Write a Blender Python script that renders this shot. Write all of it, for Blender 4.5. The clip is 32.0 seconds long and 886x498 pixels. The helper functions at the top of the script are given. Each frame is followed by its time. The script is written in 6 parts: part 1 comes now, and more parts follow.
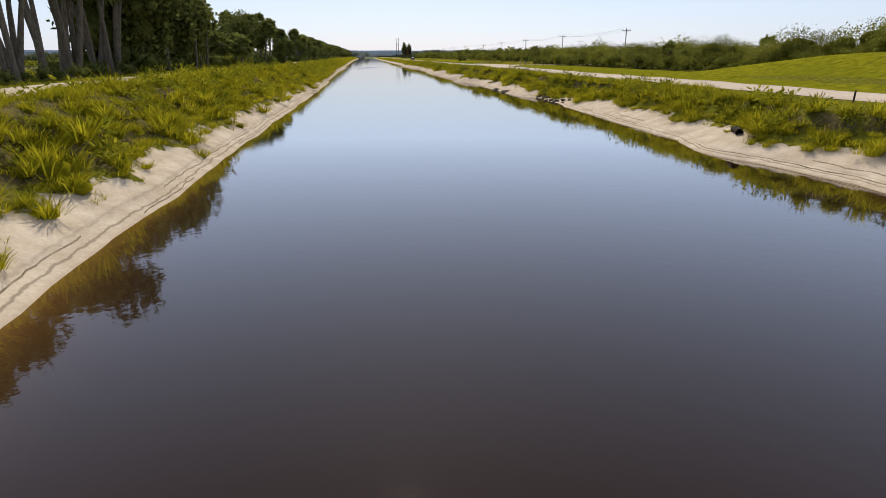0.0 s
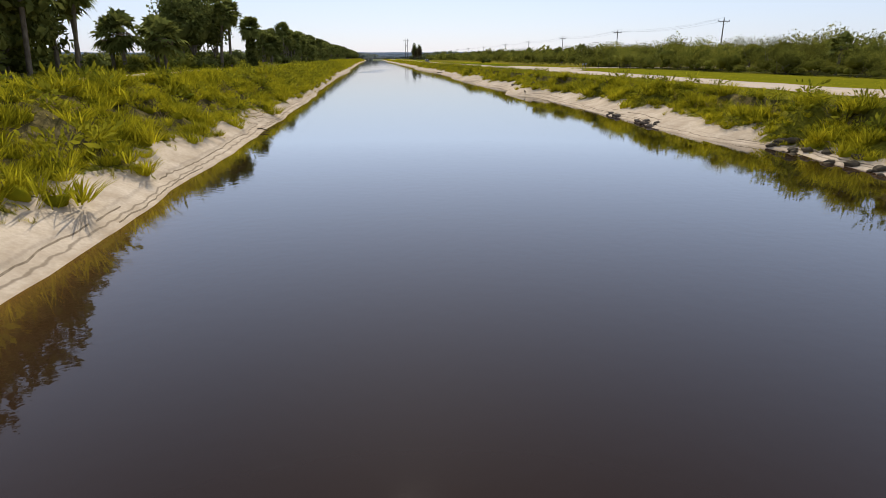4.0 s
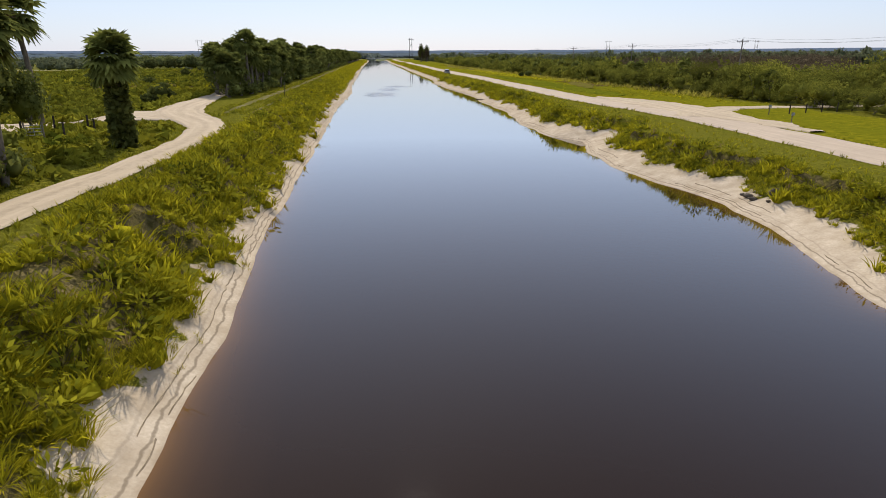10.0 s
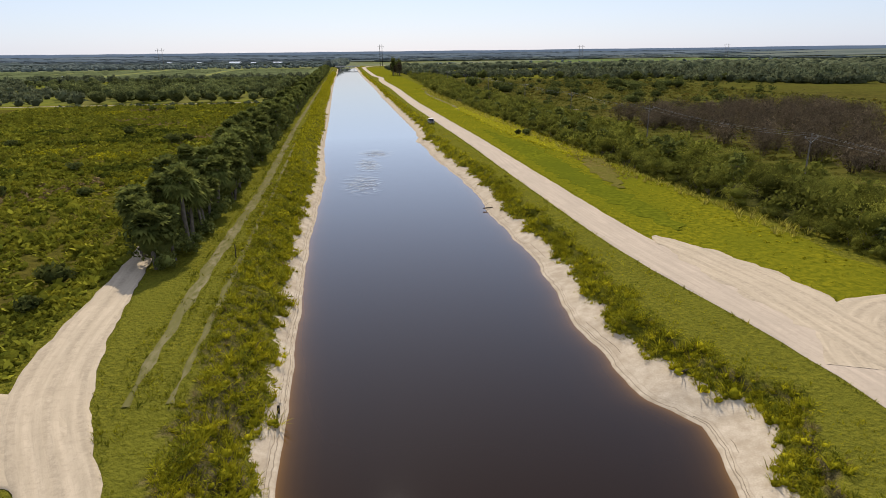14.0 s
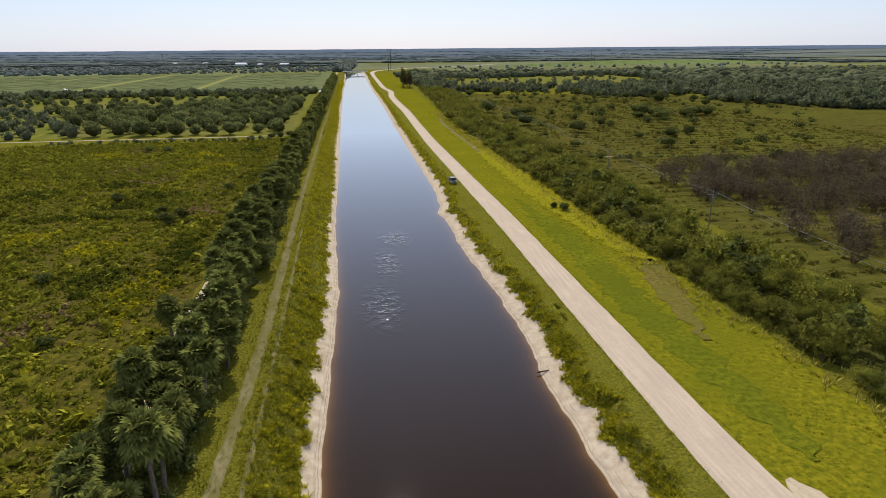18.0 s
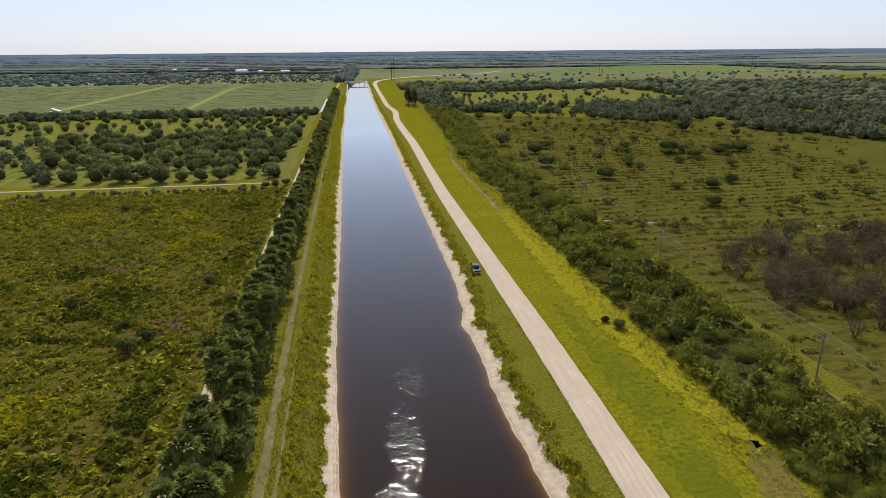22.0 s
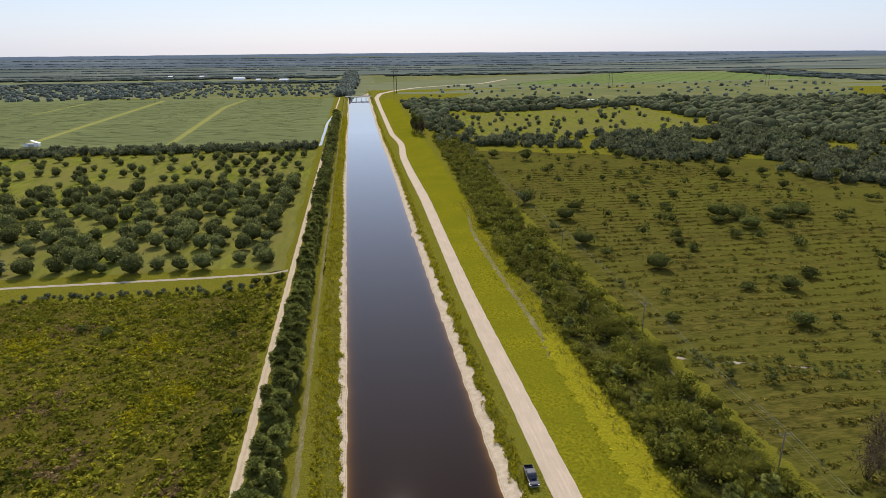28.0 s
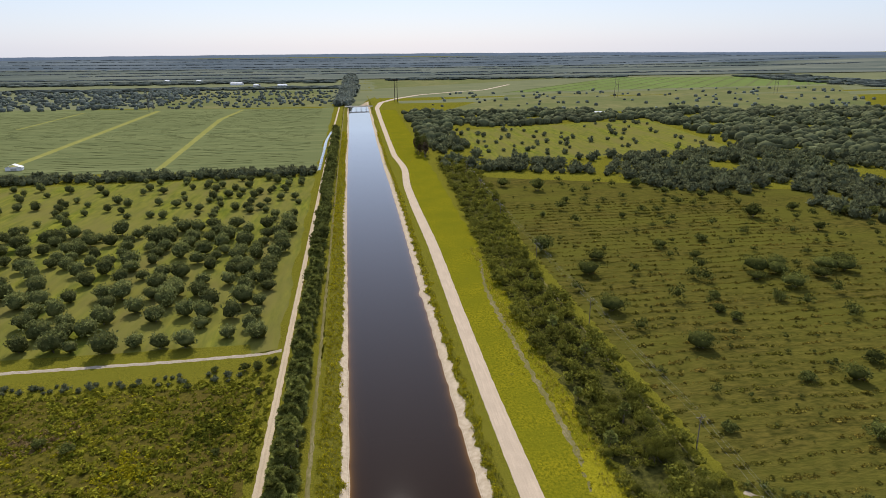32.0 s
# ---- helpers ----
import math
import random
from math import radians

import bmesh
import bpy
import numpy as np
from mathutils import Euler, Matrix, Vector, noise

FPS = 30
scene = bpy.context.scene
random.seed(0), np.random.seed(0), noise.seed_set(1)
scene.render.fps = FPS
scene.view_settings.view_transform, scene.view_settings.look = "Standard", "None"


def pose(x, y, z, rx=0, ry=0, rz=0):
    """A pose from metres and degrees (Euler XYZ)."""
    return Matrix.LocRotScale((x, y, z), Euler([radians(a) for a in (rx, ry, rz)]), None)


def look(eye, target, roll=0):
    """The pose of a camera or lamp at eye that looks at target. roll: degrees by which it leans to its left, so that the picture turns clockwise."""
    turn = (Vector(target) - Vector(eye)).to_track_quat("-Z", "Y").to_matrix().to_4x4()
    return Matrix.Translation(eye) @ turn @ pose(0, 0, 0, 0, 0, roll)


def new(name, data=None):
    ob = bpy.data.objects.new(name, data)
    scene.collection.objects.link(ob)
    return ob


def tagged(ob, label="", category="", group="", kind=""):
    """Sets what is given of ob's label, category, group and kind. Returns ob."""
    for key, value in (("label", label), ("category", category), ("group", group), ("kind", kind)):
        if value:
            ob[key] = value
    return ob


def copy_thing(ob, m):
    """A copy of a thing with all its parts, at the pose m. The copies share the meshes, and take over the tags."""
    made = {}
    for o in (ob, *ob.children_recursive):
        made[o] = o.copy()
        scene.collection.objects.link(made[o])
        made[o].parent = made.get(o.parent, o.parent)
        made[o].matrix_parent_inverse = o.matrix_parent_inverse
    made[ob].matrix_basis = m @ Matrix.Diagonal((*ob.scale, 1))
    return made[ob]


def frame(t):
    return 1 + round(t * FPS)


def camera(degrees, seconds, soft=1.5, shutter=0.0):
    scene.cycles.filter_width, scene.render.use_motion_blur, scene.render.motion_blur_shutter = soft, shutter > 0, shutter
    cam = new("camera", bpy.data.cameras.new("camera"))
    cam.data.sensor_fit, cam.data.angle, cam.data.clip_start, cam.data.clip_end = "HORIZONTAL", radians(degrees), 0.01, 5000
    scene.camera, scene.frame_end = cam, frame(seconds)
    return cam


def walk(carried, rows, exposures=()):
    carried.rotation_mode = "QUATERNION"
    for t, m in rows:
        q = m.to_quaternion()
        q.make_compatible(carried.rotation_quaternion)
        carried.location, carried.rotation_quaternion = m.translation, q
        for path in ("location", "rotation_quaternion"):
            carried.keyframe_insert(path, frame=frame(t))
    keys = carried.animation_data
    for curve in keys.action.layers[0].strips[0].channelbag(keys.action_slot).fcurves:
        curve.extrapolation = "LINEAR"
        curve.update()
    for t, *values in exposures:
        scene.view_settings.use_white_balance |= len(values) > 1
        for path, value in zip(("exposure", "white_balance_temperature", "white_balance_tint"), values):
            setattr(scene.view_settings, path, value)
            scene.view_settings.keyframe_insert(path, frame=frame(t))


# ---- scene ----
cam = camera(72.0, 32.0, 0.75)
# seconds, x, y, z, heading (left of +y), pitch, lean
PATH = [
    (0, -5.48, 0.00, 4.83, -7.05, -17.57, -0.11),
    (0.5, -5.58, 5.52, 4.70, -7.06, -17.56, -0.07),
    (1, -5.43, 11.09, 4.65, -6.80, -17.54, 0.00),
    (1.5, -5.35, 16.51, 4.58, -6.71, -17.46, -0.06),
    (2, -5.33, 21.88, 4.47, -6.60, -17.40, -0.08),
    (2.5, -5.24, 27.39, 4.43, -6.35, -17.39, -0.19),
    (3, -5.23, 32.95, 4.46, -6.37, -17.35, -0.09),
    (3.5, -5.15, 38.41, 4.51, -6.32, -17.41, -0.15),
    (5.5, -5.62, 58.88, 4.31, -6.40, -17.36, -0.05),
    (6, -5.73, 63.78, 4.29, -6.40, -17.33, 0.01),
    (6.5, -5.87, 68.68, 4.31, -6.44, -17.32, 0.00),
    (7, -5.98, 73.63, 4.33, -6.37, -17.35, 0.00),
    (7.5, -6.10, 78.71, 4.36, -6.32, -17.35, -0.16),
    (8, -6.21, 83.78, 4.42, -6.23, -17.34, -0.12),
    (8.5, -6.30, 88.90, 4.60, -6.06, -17.39, -0.20),
    (9, -6.45, 93.94, 5.45, -5.98, -17.40, -0.35),
    (9.5, -6.57, 98.77, 7.03, -5.99, -17.41, -0.42),
    (10, -6.89, 103.11, 8.98, -6.13, -17.61, -0.23),
    (10.5, -7.11, 107.34, 10.79, -7.89, -17.60, -0.33),
    (11, -7.17, 111.48, 12.73, -8.71, -17.61, -0.38),
    (11.5, -7.03, 115.70, 14.72, -8.49, -17.56, -0.31),
    (12, -7.16, 119.68, 16.76, -8.51, -17.65, -0.40),
    (12.5, -7.34, 123.48, 18.78, -8.57, -17.74, -0.35),
    (13, -7.46, 127.23, 20.82, -8.62, -17.84, -0.46),
    (13.5, -7.63, 131.11, 22.79, -8.72, -17.84, -0.51),
    (14, -7.77, 134.84, 24.71, -8.78, -17.78, -0.67),
    (14.5, -7.90, 138.23, 26.65, -8.85, -17.97, -0.76),
    (15, -7.95, 141.94, 28.80, -8.85, -18.13, -0.80),
    (15.5, -7.99, 145.60, 30.89, -8.91, -18.17, -0.74),
    (17.5, -8.58, 157.27, 38.92, -8.25, -18.10, -0.58),
    (18, -8.65, 161.54, 41.00, -8.23, -18.17, -0.48),
    (18.5, -8.56, 165.89, 43.01, -8.19, -18.24, -0.58),
    (19, -8.43, 170.30, 45.01, -8.10, -18.26, -0.54),
    (19.5, -8.33, 174.78, 47.01, -8.07, -18.23, -0.54),
    (20, -8.24, 179.25, 48.87, -8.02, -18.21, -0.62),
    (20.5, -8.18, 183.96, 50.69, -7.99, -18.22, -0.57),
    (21, -8.17, 188.53, 52.49, -8.04, -18.20, -0.50),
    (21.5, -8.19, 193.06, 54.38, -8.04, -18.18, -0.43),
    (22, -8.25, 197.58, 56.28, -8.07, -18.13, -0.45),
    (22.5, -8.37, 201.90, 58.16, -8.07, -18.15, -0.41),
    (23, -8.41, 206.08, 60.10, -8.07, -18.21, -0.44),
    (23.5, -8.49, 210.25, 62.08, -8.09, -18.22, -0.46),
    (24, -8.73, 214.34, 64.06, -8.15, -18.19, -0.42),
    (24.5, -9.00, 218.50, 66.05, -8.14, -18.22, -0.34),
    (25, -9.15, 222.75, 68.07, -8.16, -18.24, -0.41),
    (25.5, -9.15, 227.12, 70.14, -8.15, -18.30, -0.42),
    (27.5, -9.54, 244.45, 78.52, -8.14, -18.31, -0.37),
    (28, -9.25, 248.82, 80.41, -8.10, -18.32, -0.43),
    (28.5, -8.85, 253.25, 82.34, -8.06, -18.28, -0.39),
    (29, -8.59, 257.58, 84.31, -8.06, -18.31, -0.38),
    (29.5, -8.56, 261.63, 86.36, -8.05, -18.38, -0.37),
    (30, -8.60, 265.60, 88.42, -8.09, -18.42, -0.34),
    (30.5, -8.70, 269.67, 90.45, -8.10, -18.43, -0.39),
    (31, -8.89, 273.89, 92.50, -8.12, -18.42, -0.34),
    (31.5, -9.12, 278.13, 94.49, -8.17, -18.46, -0.42),
    (32, -9.33, 282.28, 96.43, -8.19, -18.49, -0.38),
]


def aim(x, y, z, yaw, pitch, lean):
    return pose(x, y, z, 0, 0, yaw) @ pose(0, 0, 0, 90 + pitch, 0, 0) @ pose(0, 0, 0, 0, 0, lean)


walk(cam, [(t, aim(x, y, z, yaw, pitch, lean)) for t, x, y, z, yaw, pitch, lean in PATH],
     [(0, 0.16, 6200, 11), (32, 0.16, 6200, 11)])

# ---- light ----
SUN_UP, SUN_SIDE = 43.0, 3.0   # elevation; degrees to the right of +y
world = bpy.data.worlds.new("world")
scene.world = world
world.use_nodes = True
wn = world.node_tree.nodes
sky = wn.new("ShaderNodeTexSky")
sky.sky_type = "NISHITA"
sky.sun_disc = False
sky.sun_elevation = radians(SUN_UP)
sky.sun_rotation = radians(SUN_SIDE)
sky.air_density, sky.dust_density, sky.ozone_density = 1.0, 0.6, 2.0
wn["Background"].inputs[1].default_value = 0.102
haze = wn.new("ShaderNodeMix")
haze.data_type = "RGBA"
haze.inputs[0].default_value = 0.62
haze.inputs[7].default_value = (5.9, 6.5, 8.2, 1)   # thin white high cloud
world.node_tree.links.new(sky.outputs[0], haze.inputs[6])
world.node_tree.links.new(haze.outputs[2], wn["Background"].inputs[0])
sun = new("sun", bpy.data.lights.new("sun", "SUN"))
sun.data.energy, sun.data.angle, sun.data.color = 4.0, radians(0.6), (1.0, 0.915, 0.77)
sun.matrix_world = look((0, 0, 0), (-math.sin(radians(SUN_SIDE)) * math.cos(radians(SUN_UP)),
                                    -math.cos(radians(SUN_SIDE)) * math.cos(radians(SUN_UP)), -math.sin(radians(SUN_UP))))


# ---- materials ----
def material(name, a, b, scale=3.0, rough=0.9, bump=0.0, big=None, big_scale=0.02, leafy=0.0, spec=0.0,
             stretch=(1, 1, 1), per_object=0.0, metal=0.0, relief=0.05, blend=None):
    """Two colours mixed by grain, a third by a large stain; leafy: the share of light let through."""
    m = bpy.data.materials.new(name)
    m.use_nodes = True
    t, n, l = m.node_tree, m.node_tree.nodes, m.node_tree.links
    p = n["Principled BSDF"]
    p.inputs["Roughness"].default_value = rough
    p.inputs["Specular IOR Level"].default_value = spec
    p.inputs["Metallic"].default_value = metal
    geo = n.new("ShaderNodeNewGeometry")
    mapping = n.new("ShaderNodeMapping")
    mapping.inputs["Scale"].default_value = stretch
    l.new(geo.outputs["Position"], mapping.inputs[0])

    def grain(s, detail):
        g = n.new("ShaderNodeTexNoise")
        g.inputs["Scale"].default_value = s
        g.inputs["Detail"].default_value = detail
        g.inputs["Roughness"].default_value = 0.6
        l.new(mapping.outputs[0], g.inputs["Vector"])
        r = n.new("ShaderNodeMapRange")
        r.inputs[1].default_value, r.inputs[2].default_value = 0.34, 0.66
        l.new(g.outputs[0], r.inputs[0])
        return g, r.outputs[0]

    def mix(f, x, y):
        k = n.new("ShaderNodeMix")
        k.data_type = "RGBA"
        l.new(f, k.inputs[0])
        for s, v in ((6, x), (7, y)):
            if isinstance(v, tuple):
                k.inputs[s].default_value = (*v, 1)
            else:
                l.new(v, k.inputs[s])
        return k.outputs[2]

    def math_node(kind, x, y, z=None):
        k = n.new("ShaderNodeMath")
        k.operation = kind
        for s, v in ((0, x), (1, y), (2, z)):
            if v is not None:
                if isinstance(v, float):
                    k.inputs[s].default_value = v
                else:
                    l.new(v, k.inputs[s])
        return k.outputs[0]

    g, f = grain(scale, 5)
    c = mix(f, a, b)
    if big:
        _, f2 = grain(big_scale, 3)
        c = mix(f2, c, big)
    if blend:
        attr = n.new("ShaderNodeAttribute")
        attr.attribute_name = blend[0]
        _, f3 = grain(1.7, 4)
        add = n.new("ShaderNodeMath")
        add.operation = "MULTIPLY_ADD"
        l.new(f3, add.inputs[0])
        add.inputs[1].default_value = 0.5
        l.new(attr.outputs["Fac"], add.inputs[2])
        step = n.new("ShaderNodeMapRange")
        step.inputs[1].default_value, step.inputs[2].default_value = 0.68, 0.82
        l.new(add.outputs[0], step.inputs[0])
        _, f4 = grain(0.9, 5)
        _, fine = grain(9.0, 4)
        dry = mix(f4, blend[1], blend[2])
        dry = mix(math_node("MULTIPLY", fine, 0.35), dry, (0.30, 0.23, 0.15))
        # the water left wet bands along the shore; small scarps' shade is painted on
        far = n.new("ShaderNodeAttribute")
        far.attribute_name = "shore"
        warp, _ = grain(1.1, 3)
        d = math_node("MULTIPLY_ADD", warp.outputs[0], 0.34, far.outputs["Fac"])
        rill = math_node("SINE", math_node("MULTIPLY", d, 15.0), 0.0)
        near = n.new("ShaderNodeMapRange")
        near.inputs[1].default_value, near.inputs[2].default_value, near.inputs[3].default_value, near.inputs[4].default_value = 0.62, 1.1, 1.0, 0.0
        l.new(d, near.inputs[0])
        thin = n.new("ShaderNodeMapRange")
        thin.inputs[1].default_value, thin.inputs[2].default_value = 0.72, 0.98
        l.new(rill, thin.inputs[0])
        dry = mix(math_node("MULTIPLY", math_node("MULTIPLY", thin.outputs[0], near.outputs[0]), 0.6), dry, (0.13, 0.095, 0.06))
        wet = n.new("ShaderNodeMapRange")
        wet.inputs[1].default_value, wet.inputs[2].default_value, wet.inputs[3].default_value, wet.inputs[4].default_value = 0.18, 0.34, 0.3, 0.0
        l.new(d, wet.inputs[0])
        dry = mix(wet.outputs[0], dry, (0.24, 0.17, 0.10))
        c = mix(step.outputs[0], c, dry)
        bare = n.new("ShaderNodeMapRange")
        bare.inputs[1].default_value, bare.inputs[2].default_value = -0.1, -0.8
        l.new(attr.outputs["Fac"], bare.inputs[0])
        c = mix(bare.outputs[0], c, mix(f3, (0.065, 0.056, 0.016), (0.17, 0.132, 0.055)))
        calm = n.new("ShaderNodeMapRange")
        calm.inputs[3].default_value, calm.inputs[4].default_value = bump, 0.12
        l.new(step.outputs[0], calm.inputs[0])
    if per_object:
        info = n.new("ShaderNodeObjectInfo")
        hsv = n.new("ShaderNodeHueSaturation")
        r = n.new("ShaderNodeMapRange")
        r.inputs[3].default_value, r.inputs[4].default_value = 1 - per_object, 1 + per_object
        l.new(info.outputs["Random"], r.inputs[0])
        l.new(r.outputs[0], hsv.inputs["Value"])
        l.new(c, hsv.inputs["Color"])
        c = hsv.outputs[0]
    if leafy:
        r = n.new("ShaderNodeMapRange")
        r.inputs[3].default_value, r.inputs[4].default_value = 0.6, 1.45
        l.new(geo.outputs["Random Per Island"], r.inputs[0])
        hsv = n.new("ShaderNodeHueSaturation")
        l.new(r.outputs[0], hsv.inputs["Value"])
        l.new(c, hsv.inputs["Color"])
        c = hsv.outputs[0]
        tr = n.new("ShaderNodeBsdfTranslucent")
        l.new(c, tr.inputs[0])
        ms = n.new("ShaderNodeMixShader")
        ms.inputs[0].default_value = leafy
        l.new(p.outputs[0], ms.inputs[1])
        l.new(tr.outputs[0], ms.inputs[2])
        l.new(ms.outputs[0], n["Material Output"].inputs[0])
    l.new(c, p.inputs["Base Color"])
    if bump:
        bp = n.new("ShaderNodeBump")
        bp.inputs["Strength"].default_value = bump
        if blend:
            l.new(calm.outputs[0], bp.inputs["Strength"])
        bp.inputs["Distance"].default_value = relief
        l.new(g.outputs[0], bp.inputs["Height"])
        l.new(bp.outputs[0], p.inputs["Normal"])
    return m


GRASS = material("meadow_grass", (0.072, 0.073, 0.010), (0.21, 0.186, 0.020), 2.6, 0.95, 1.0, (0.145, 0.136, 0.016), 0.08, relief=0.4,
                 blend=("sand", (0.41, 0.325, 0.225), (0.57, 0.47, 0.345)))
LAWN = material("mown_verge", (0.088, 0.092, 0.006), (0.24, 0.205, 0.010), 1.4, 0.95, 1.0, (0.135, 0.132, 0.008), 0.06, relief=0.3, stretch=(1.0, 0.85, 1))
FIELD = material("rough_field", (0.045, 0.044, 0.008), (0.13, 0.110, 0.016), 0.8, 0.95, 1.0, (0.085, 0.066, 0.015), 0.03, relief=0.5)
SCRUB = material("scrub_field", (0.036, 0.036, 0.008), (0.12, 0.098, 0.021), 0.7, 0.95, 1.0, (0.092, 0.088, 0.015), 0.035, relief=0.5, stretch=(0.4, 1.0, 1))
ORCHARD = material("orchard_grass", (0.085, 0.105, 0.015), (0.19, 0.188, 0.026), 0.3, 0.95, 0.6, (0.15, 0.135, 0.038), 0.05, stretch=(1.2, 0.25, 1))
# blue raised in the crop's colour to stand for haze
CROP = material("crop_rows", (0.088, 0.108, 0.046), (0.19, 0.202, 0.085), 0.12, 0.95, 0.8, (0.13, 0.145, 0.060), 0.008, relief=0.4, stretch=(0.05, 1.4, 1))
DEADGROUND = material("dead_grass_ground", (0.085, 0.083, 0.010), (0.20, 0.145, 0.045), 1.3, 0.95, 1.0, (0.13, 0.115, 0.022), 0.12, relief=0.3)
GREENGROUND = material("green_mown_grass", (0.070, 0.082, 0.006), (0.175, 0.17, 0.010), 1.2, 0.95, 1.0, (0.10, 0.108, 0.008), 0.08, relief=0.3)
YELLOWGROUND = material("yellow_grass_ground", (0.13, 0.126, 0.008), (0.32, 0.272, 0.014), 1.6, 0.95, 1.0, (0.21, 0.19, 0.011), 0.08, relief=0.3)
# meadow colour holds some distance haze as added blue
MEADOW = material("far_meadow", (0.115, 0.13, 0.065), (0.20, 0.20, 0.105), 0.03, 0.95, 0.3, (0.15, 0.158, 0.085), 0.006, stretch=(0.3, 1.0, 1))
PALECROP = material("pale_crop", (0.12, 0.17, 0.05), (0.17, 0.22, 0.07), 0.1, 0.95, 0.3, (0.13, 0.16, 0.05), 0.006, stretch=(1.0, 0.1, 1))
TAN = material("tan_pasture", (0.13, 0.135, 0.055), (0.20, 0.185, 0.08), 0.05, 0.95, 0.3, (0.115, 0.13, 0.05), 0.008)
BLADE = material("cane_grass", (0.16, 0.158, 0.008), (0.53, 0.45, 0.016), 0.9, 0.7, 0, (0.28, 0.25, 0.012), 0.13, leafy=0.42)
DRYBLADE = material("dry_grass", (0.28, 0.24, 0.04), (0.42, 0.36, 0.06), 0.6, 0.8, 0, leafy=0.4)
DEADGRASS = material("dead_grass", (0.17, 0.12, 0.05), (0.29, 0.205, 0.085), 0.6, 0.8, 0, leafy=0.35)
YELLOWBLADE = material("yellow_grass", (0.34, 0.31, 0.012), (0.60, 0.51, 0.020), 0.5, 0.8, 0, leafy=0.35)
WEED = material("field_weeds", (0.090, 0.104, 0.010), (0.35, 0.31, 0.026), 0.30, 0.8, 0, (0.175, 0.17, 0.018), 0.03, leafy=0.22)
SCRUBWEED = material("scrub_weeds", (0.075, 0.078, 0.014), (0.31, 0.22, 0.045), 0.25, 0.8, 0, (0.15, 0.14, 0.022), 0.03, leafy=0.22)
BANKLEAF = material("bank_weed_leaves", (0.088, 0.10, 0.010), (0.33, 0.295, 0.018), 0.7, 0.7, 0, leafy=0.4)
# dark tone that paints the shadow of the sand ledges
LEDGESHADE = material("ledge_shadow", (0.15, 0.115, 0.075), (0.28, 0.22, 0.15), 3, 0.9, 0.3)
LEAF = material("tree_leaves", (0.070, 0.082, 0.022), (0.165, 0.17, 0.042), 0.8, 0.7, 0, leafy=0.32, per_object=0.3)
LEAFLIGHT = material("shrub_leaves", (0.100, 0.112, 0.018), (0.285, 0.265, 0.038), 0.45, 0.6, 0, (0.12, 0.12, 0.022), 0.06, leafy=0.4, per_object=0.35)
CITRUSLEAF = material("orchard_leaves", (0.085, 0.102, 0.036), (0.235, 0.24, 0.078), 0.6, 0.8, 0, leafy=0.3, per_object=0.3)
FROND = material("palm_fronds", (0.085, 0.098, 0.024), (0.19, 0.195, 0.045), 1.0, 0.7, 0, leafy=0.3, per_object=0.25)
DEADFROND = material("dead_fronds", (0.16, 0.12, 0.07), (0.22, 0.17, 0.10), 1.0, 0.8, 0, leafy=0.2)
TWIG = material("bare_twigs", (0.075, 0.055, 0.034), (0.165, 0.125, 0.075), 1.0, 0.9, 0, leafy=0.3, per_object=0.3)
# crowns tinted paler and bluer, for the haze in front of them
WOODS = material("tree_crowns_haze_tint", (0.072, 0.090, 0.046), (0.21, 0.22, 0.105), 0.25, 0.8, 0.8, (0.12, 0.126, 0.066), 0.012, leafy=0.35, relief=0.8)
# haze painted in, and lightened against the shaded sides of the crowns
MIDWOODS = material("mid_woods_painted_haze", (0.135, 0.16, 0.14), (0.235, 0.255, 0.20), 0.1, 0.9, 0.5, (0.17, 0.19, 0.16), 0.01, leafy=0.4)
BUSHLEAF = material("bush_leaves", (0.058, 0.068, 0.018), (0.135, 0.138, 0.034), 0.6, 0.7, 0, leafy=0.3)
# pale blue of the two plains is distance haze put into the colour
FARBLUE = material("horizon_woods_painted_haze", (0.055, 0.075, 0.092), (0.15, 0.172, 0.18), 0.018, 0.95, 0.0, (0.088, 0.108, 0.124), 0.003, stretch=(0.08, 0.2, 1))
HAZEWOODS = material("far_woods_painted_haze", (0.055, 0.073, 0.066), (0.20, 0.205, 0.155), 0.02, 0.95, 0.0, (0.10, 0.118, 0.104), 0.004, stretch=(0.10, 0.25, 1))
BARK = material("bark", (0.10, 0.08, 0.06), (0.19, 0.16, 0.12), 6, 0.9, 0.6, stretch=(1, 1, 0.3))
POLEWOOD = material("weathered_pole", (0.13, 0.11, 0.09), (0.22, 0.19, 0.16), 5, 0.9, 0.3, stretch=(1, 1, 0.2))
LIMETRACK = material("grassy_field_track", (0.18, 0.19, 0.05), (0.30, 0.275, 0.09), 0.3, 0.95, 0.4, (0.22, 0.215, 0.06), 0.05)
RUT = material("pressed_sand", (0.27, 0.22, 0.16), (0.42, 0.36, 0.27), 2.5, 0.95, 0.5)
DULLBLADE = material("dull_mown_grass", (0.06, 0.074, 0.009), (0.145, 0.142, 0.015), 0.6, 0.8, 0, leafy=0.35)
CROPLEAF = material("crop_leaves", (0.16, 0.18, 0.070), (0.25, 0.255, 0.10), 0.1, 0.9, 0, leafy=0.4)
# haze painted into the crowns, paler to offset their shaded sides
HAZECROWN = material("far_crowns_painted_haze", (0.15, 0.18, 0.185), (0.23, 0.25, 0.235), 0.02, 0.95, 0, leafy=0.5)
THICKETGROUND = material("thicket_dark_ground", (0.035, 0.037, 0.010), (0.095, 0.09, 0.022), 0.8, 0.95, 1.0, relief=0.3)
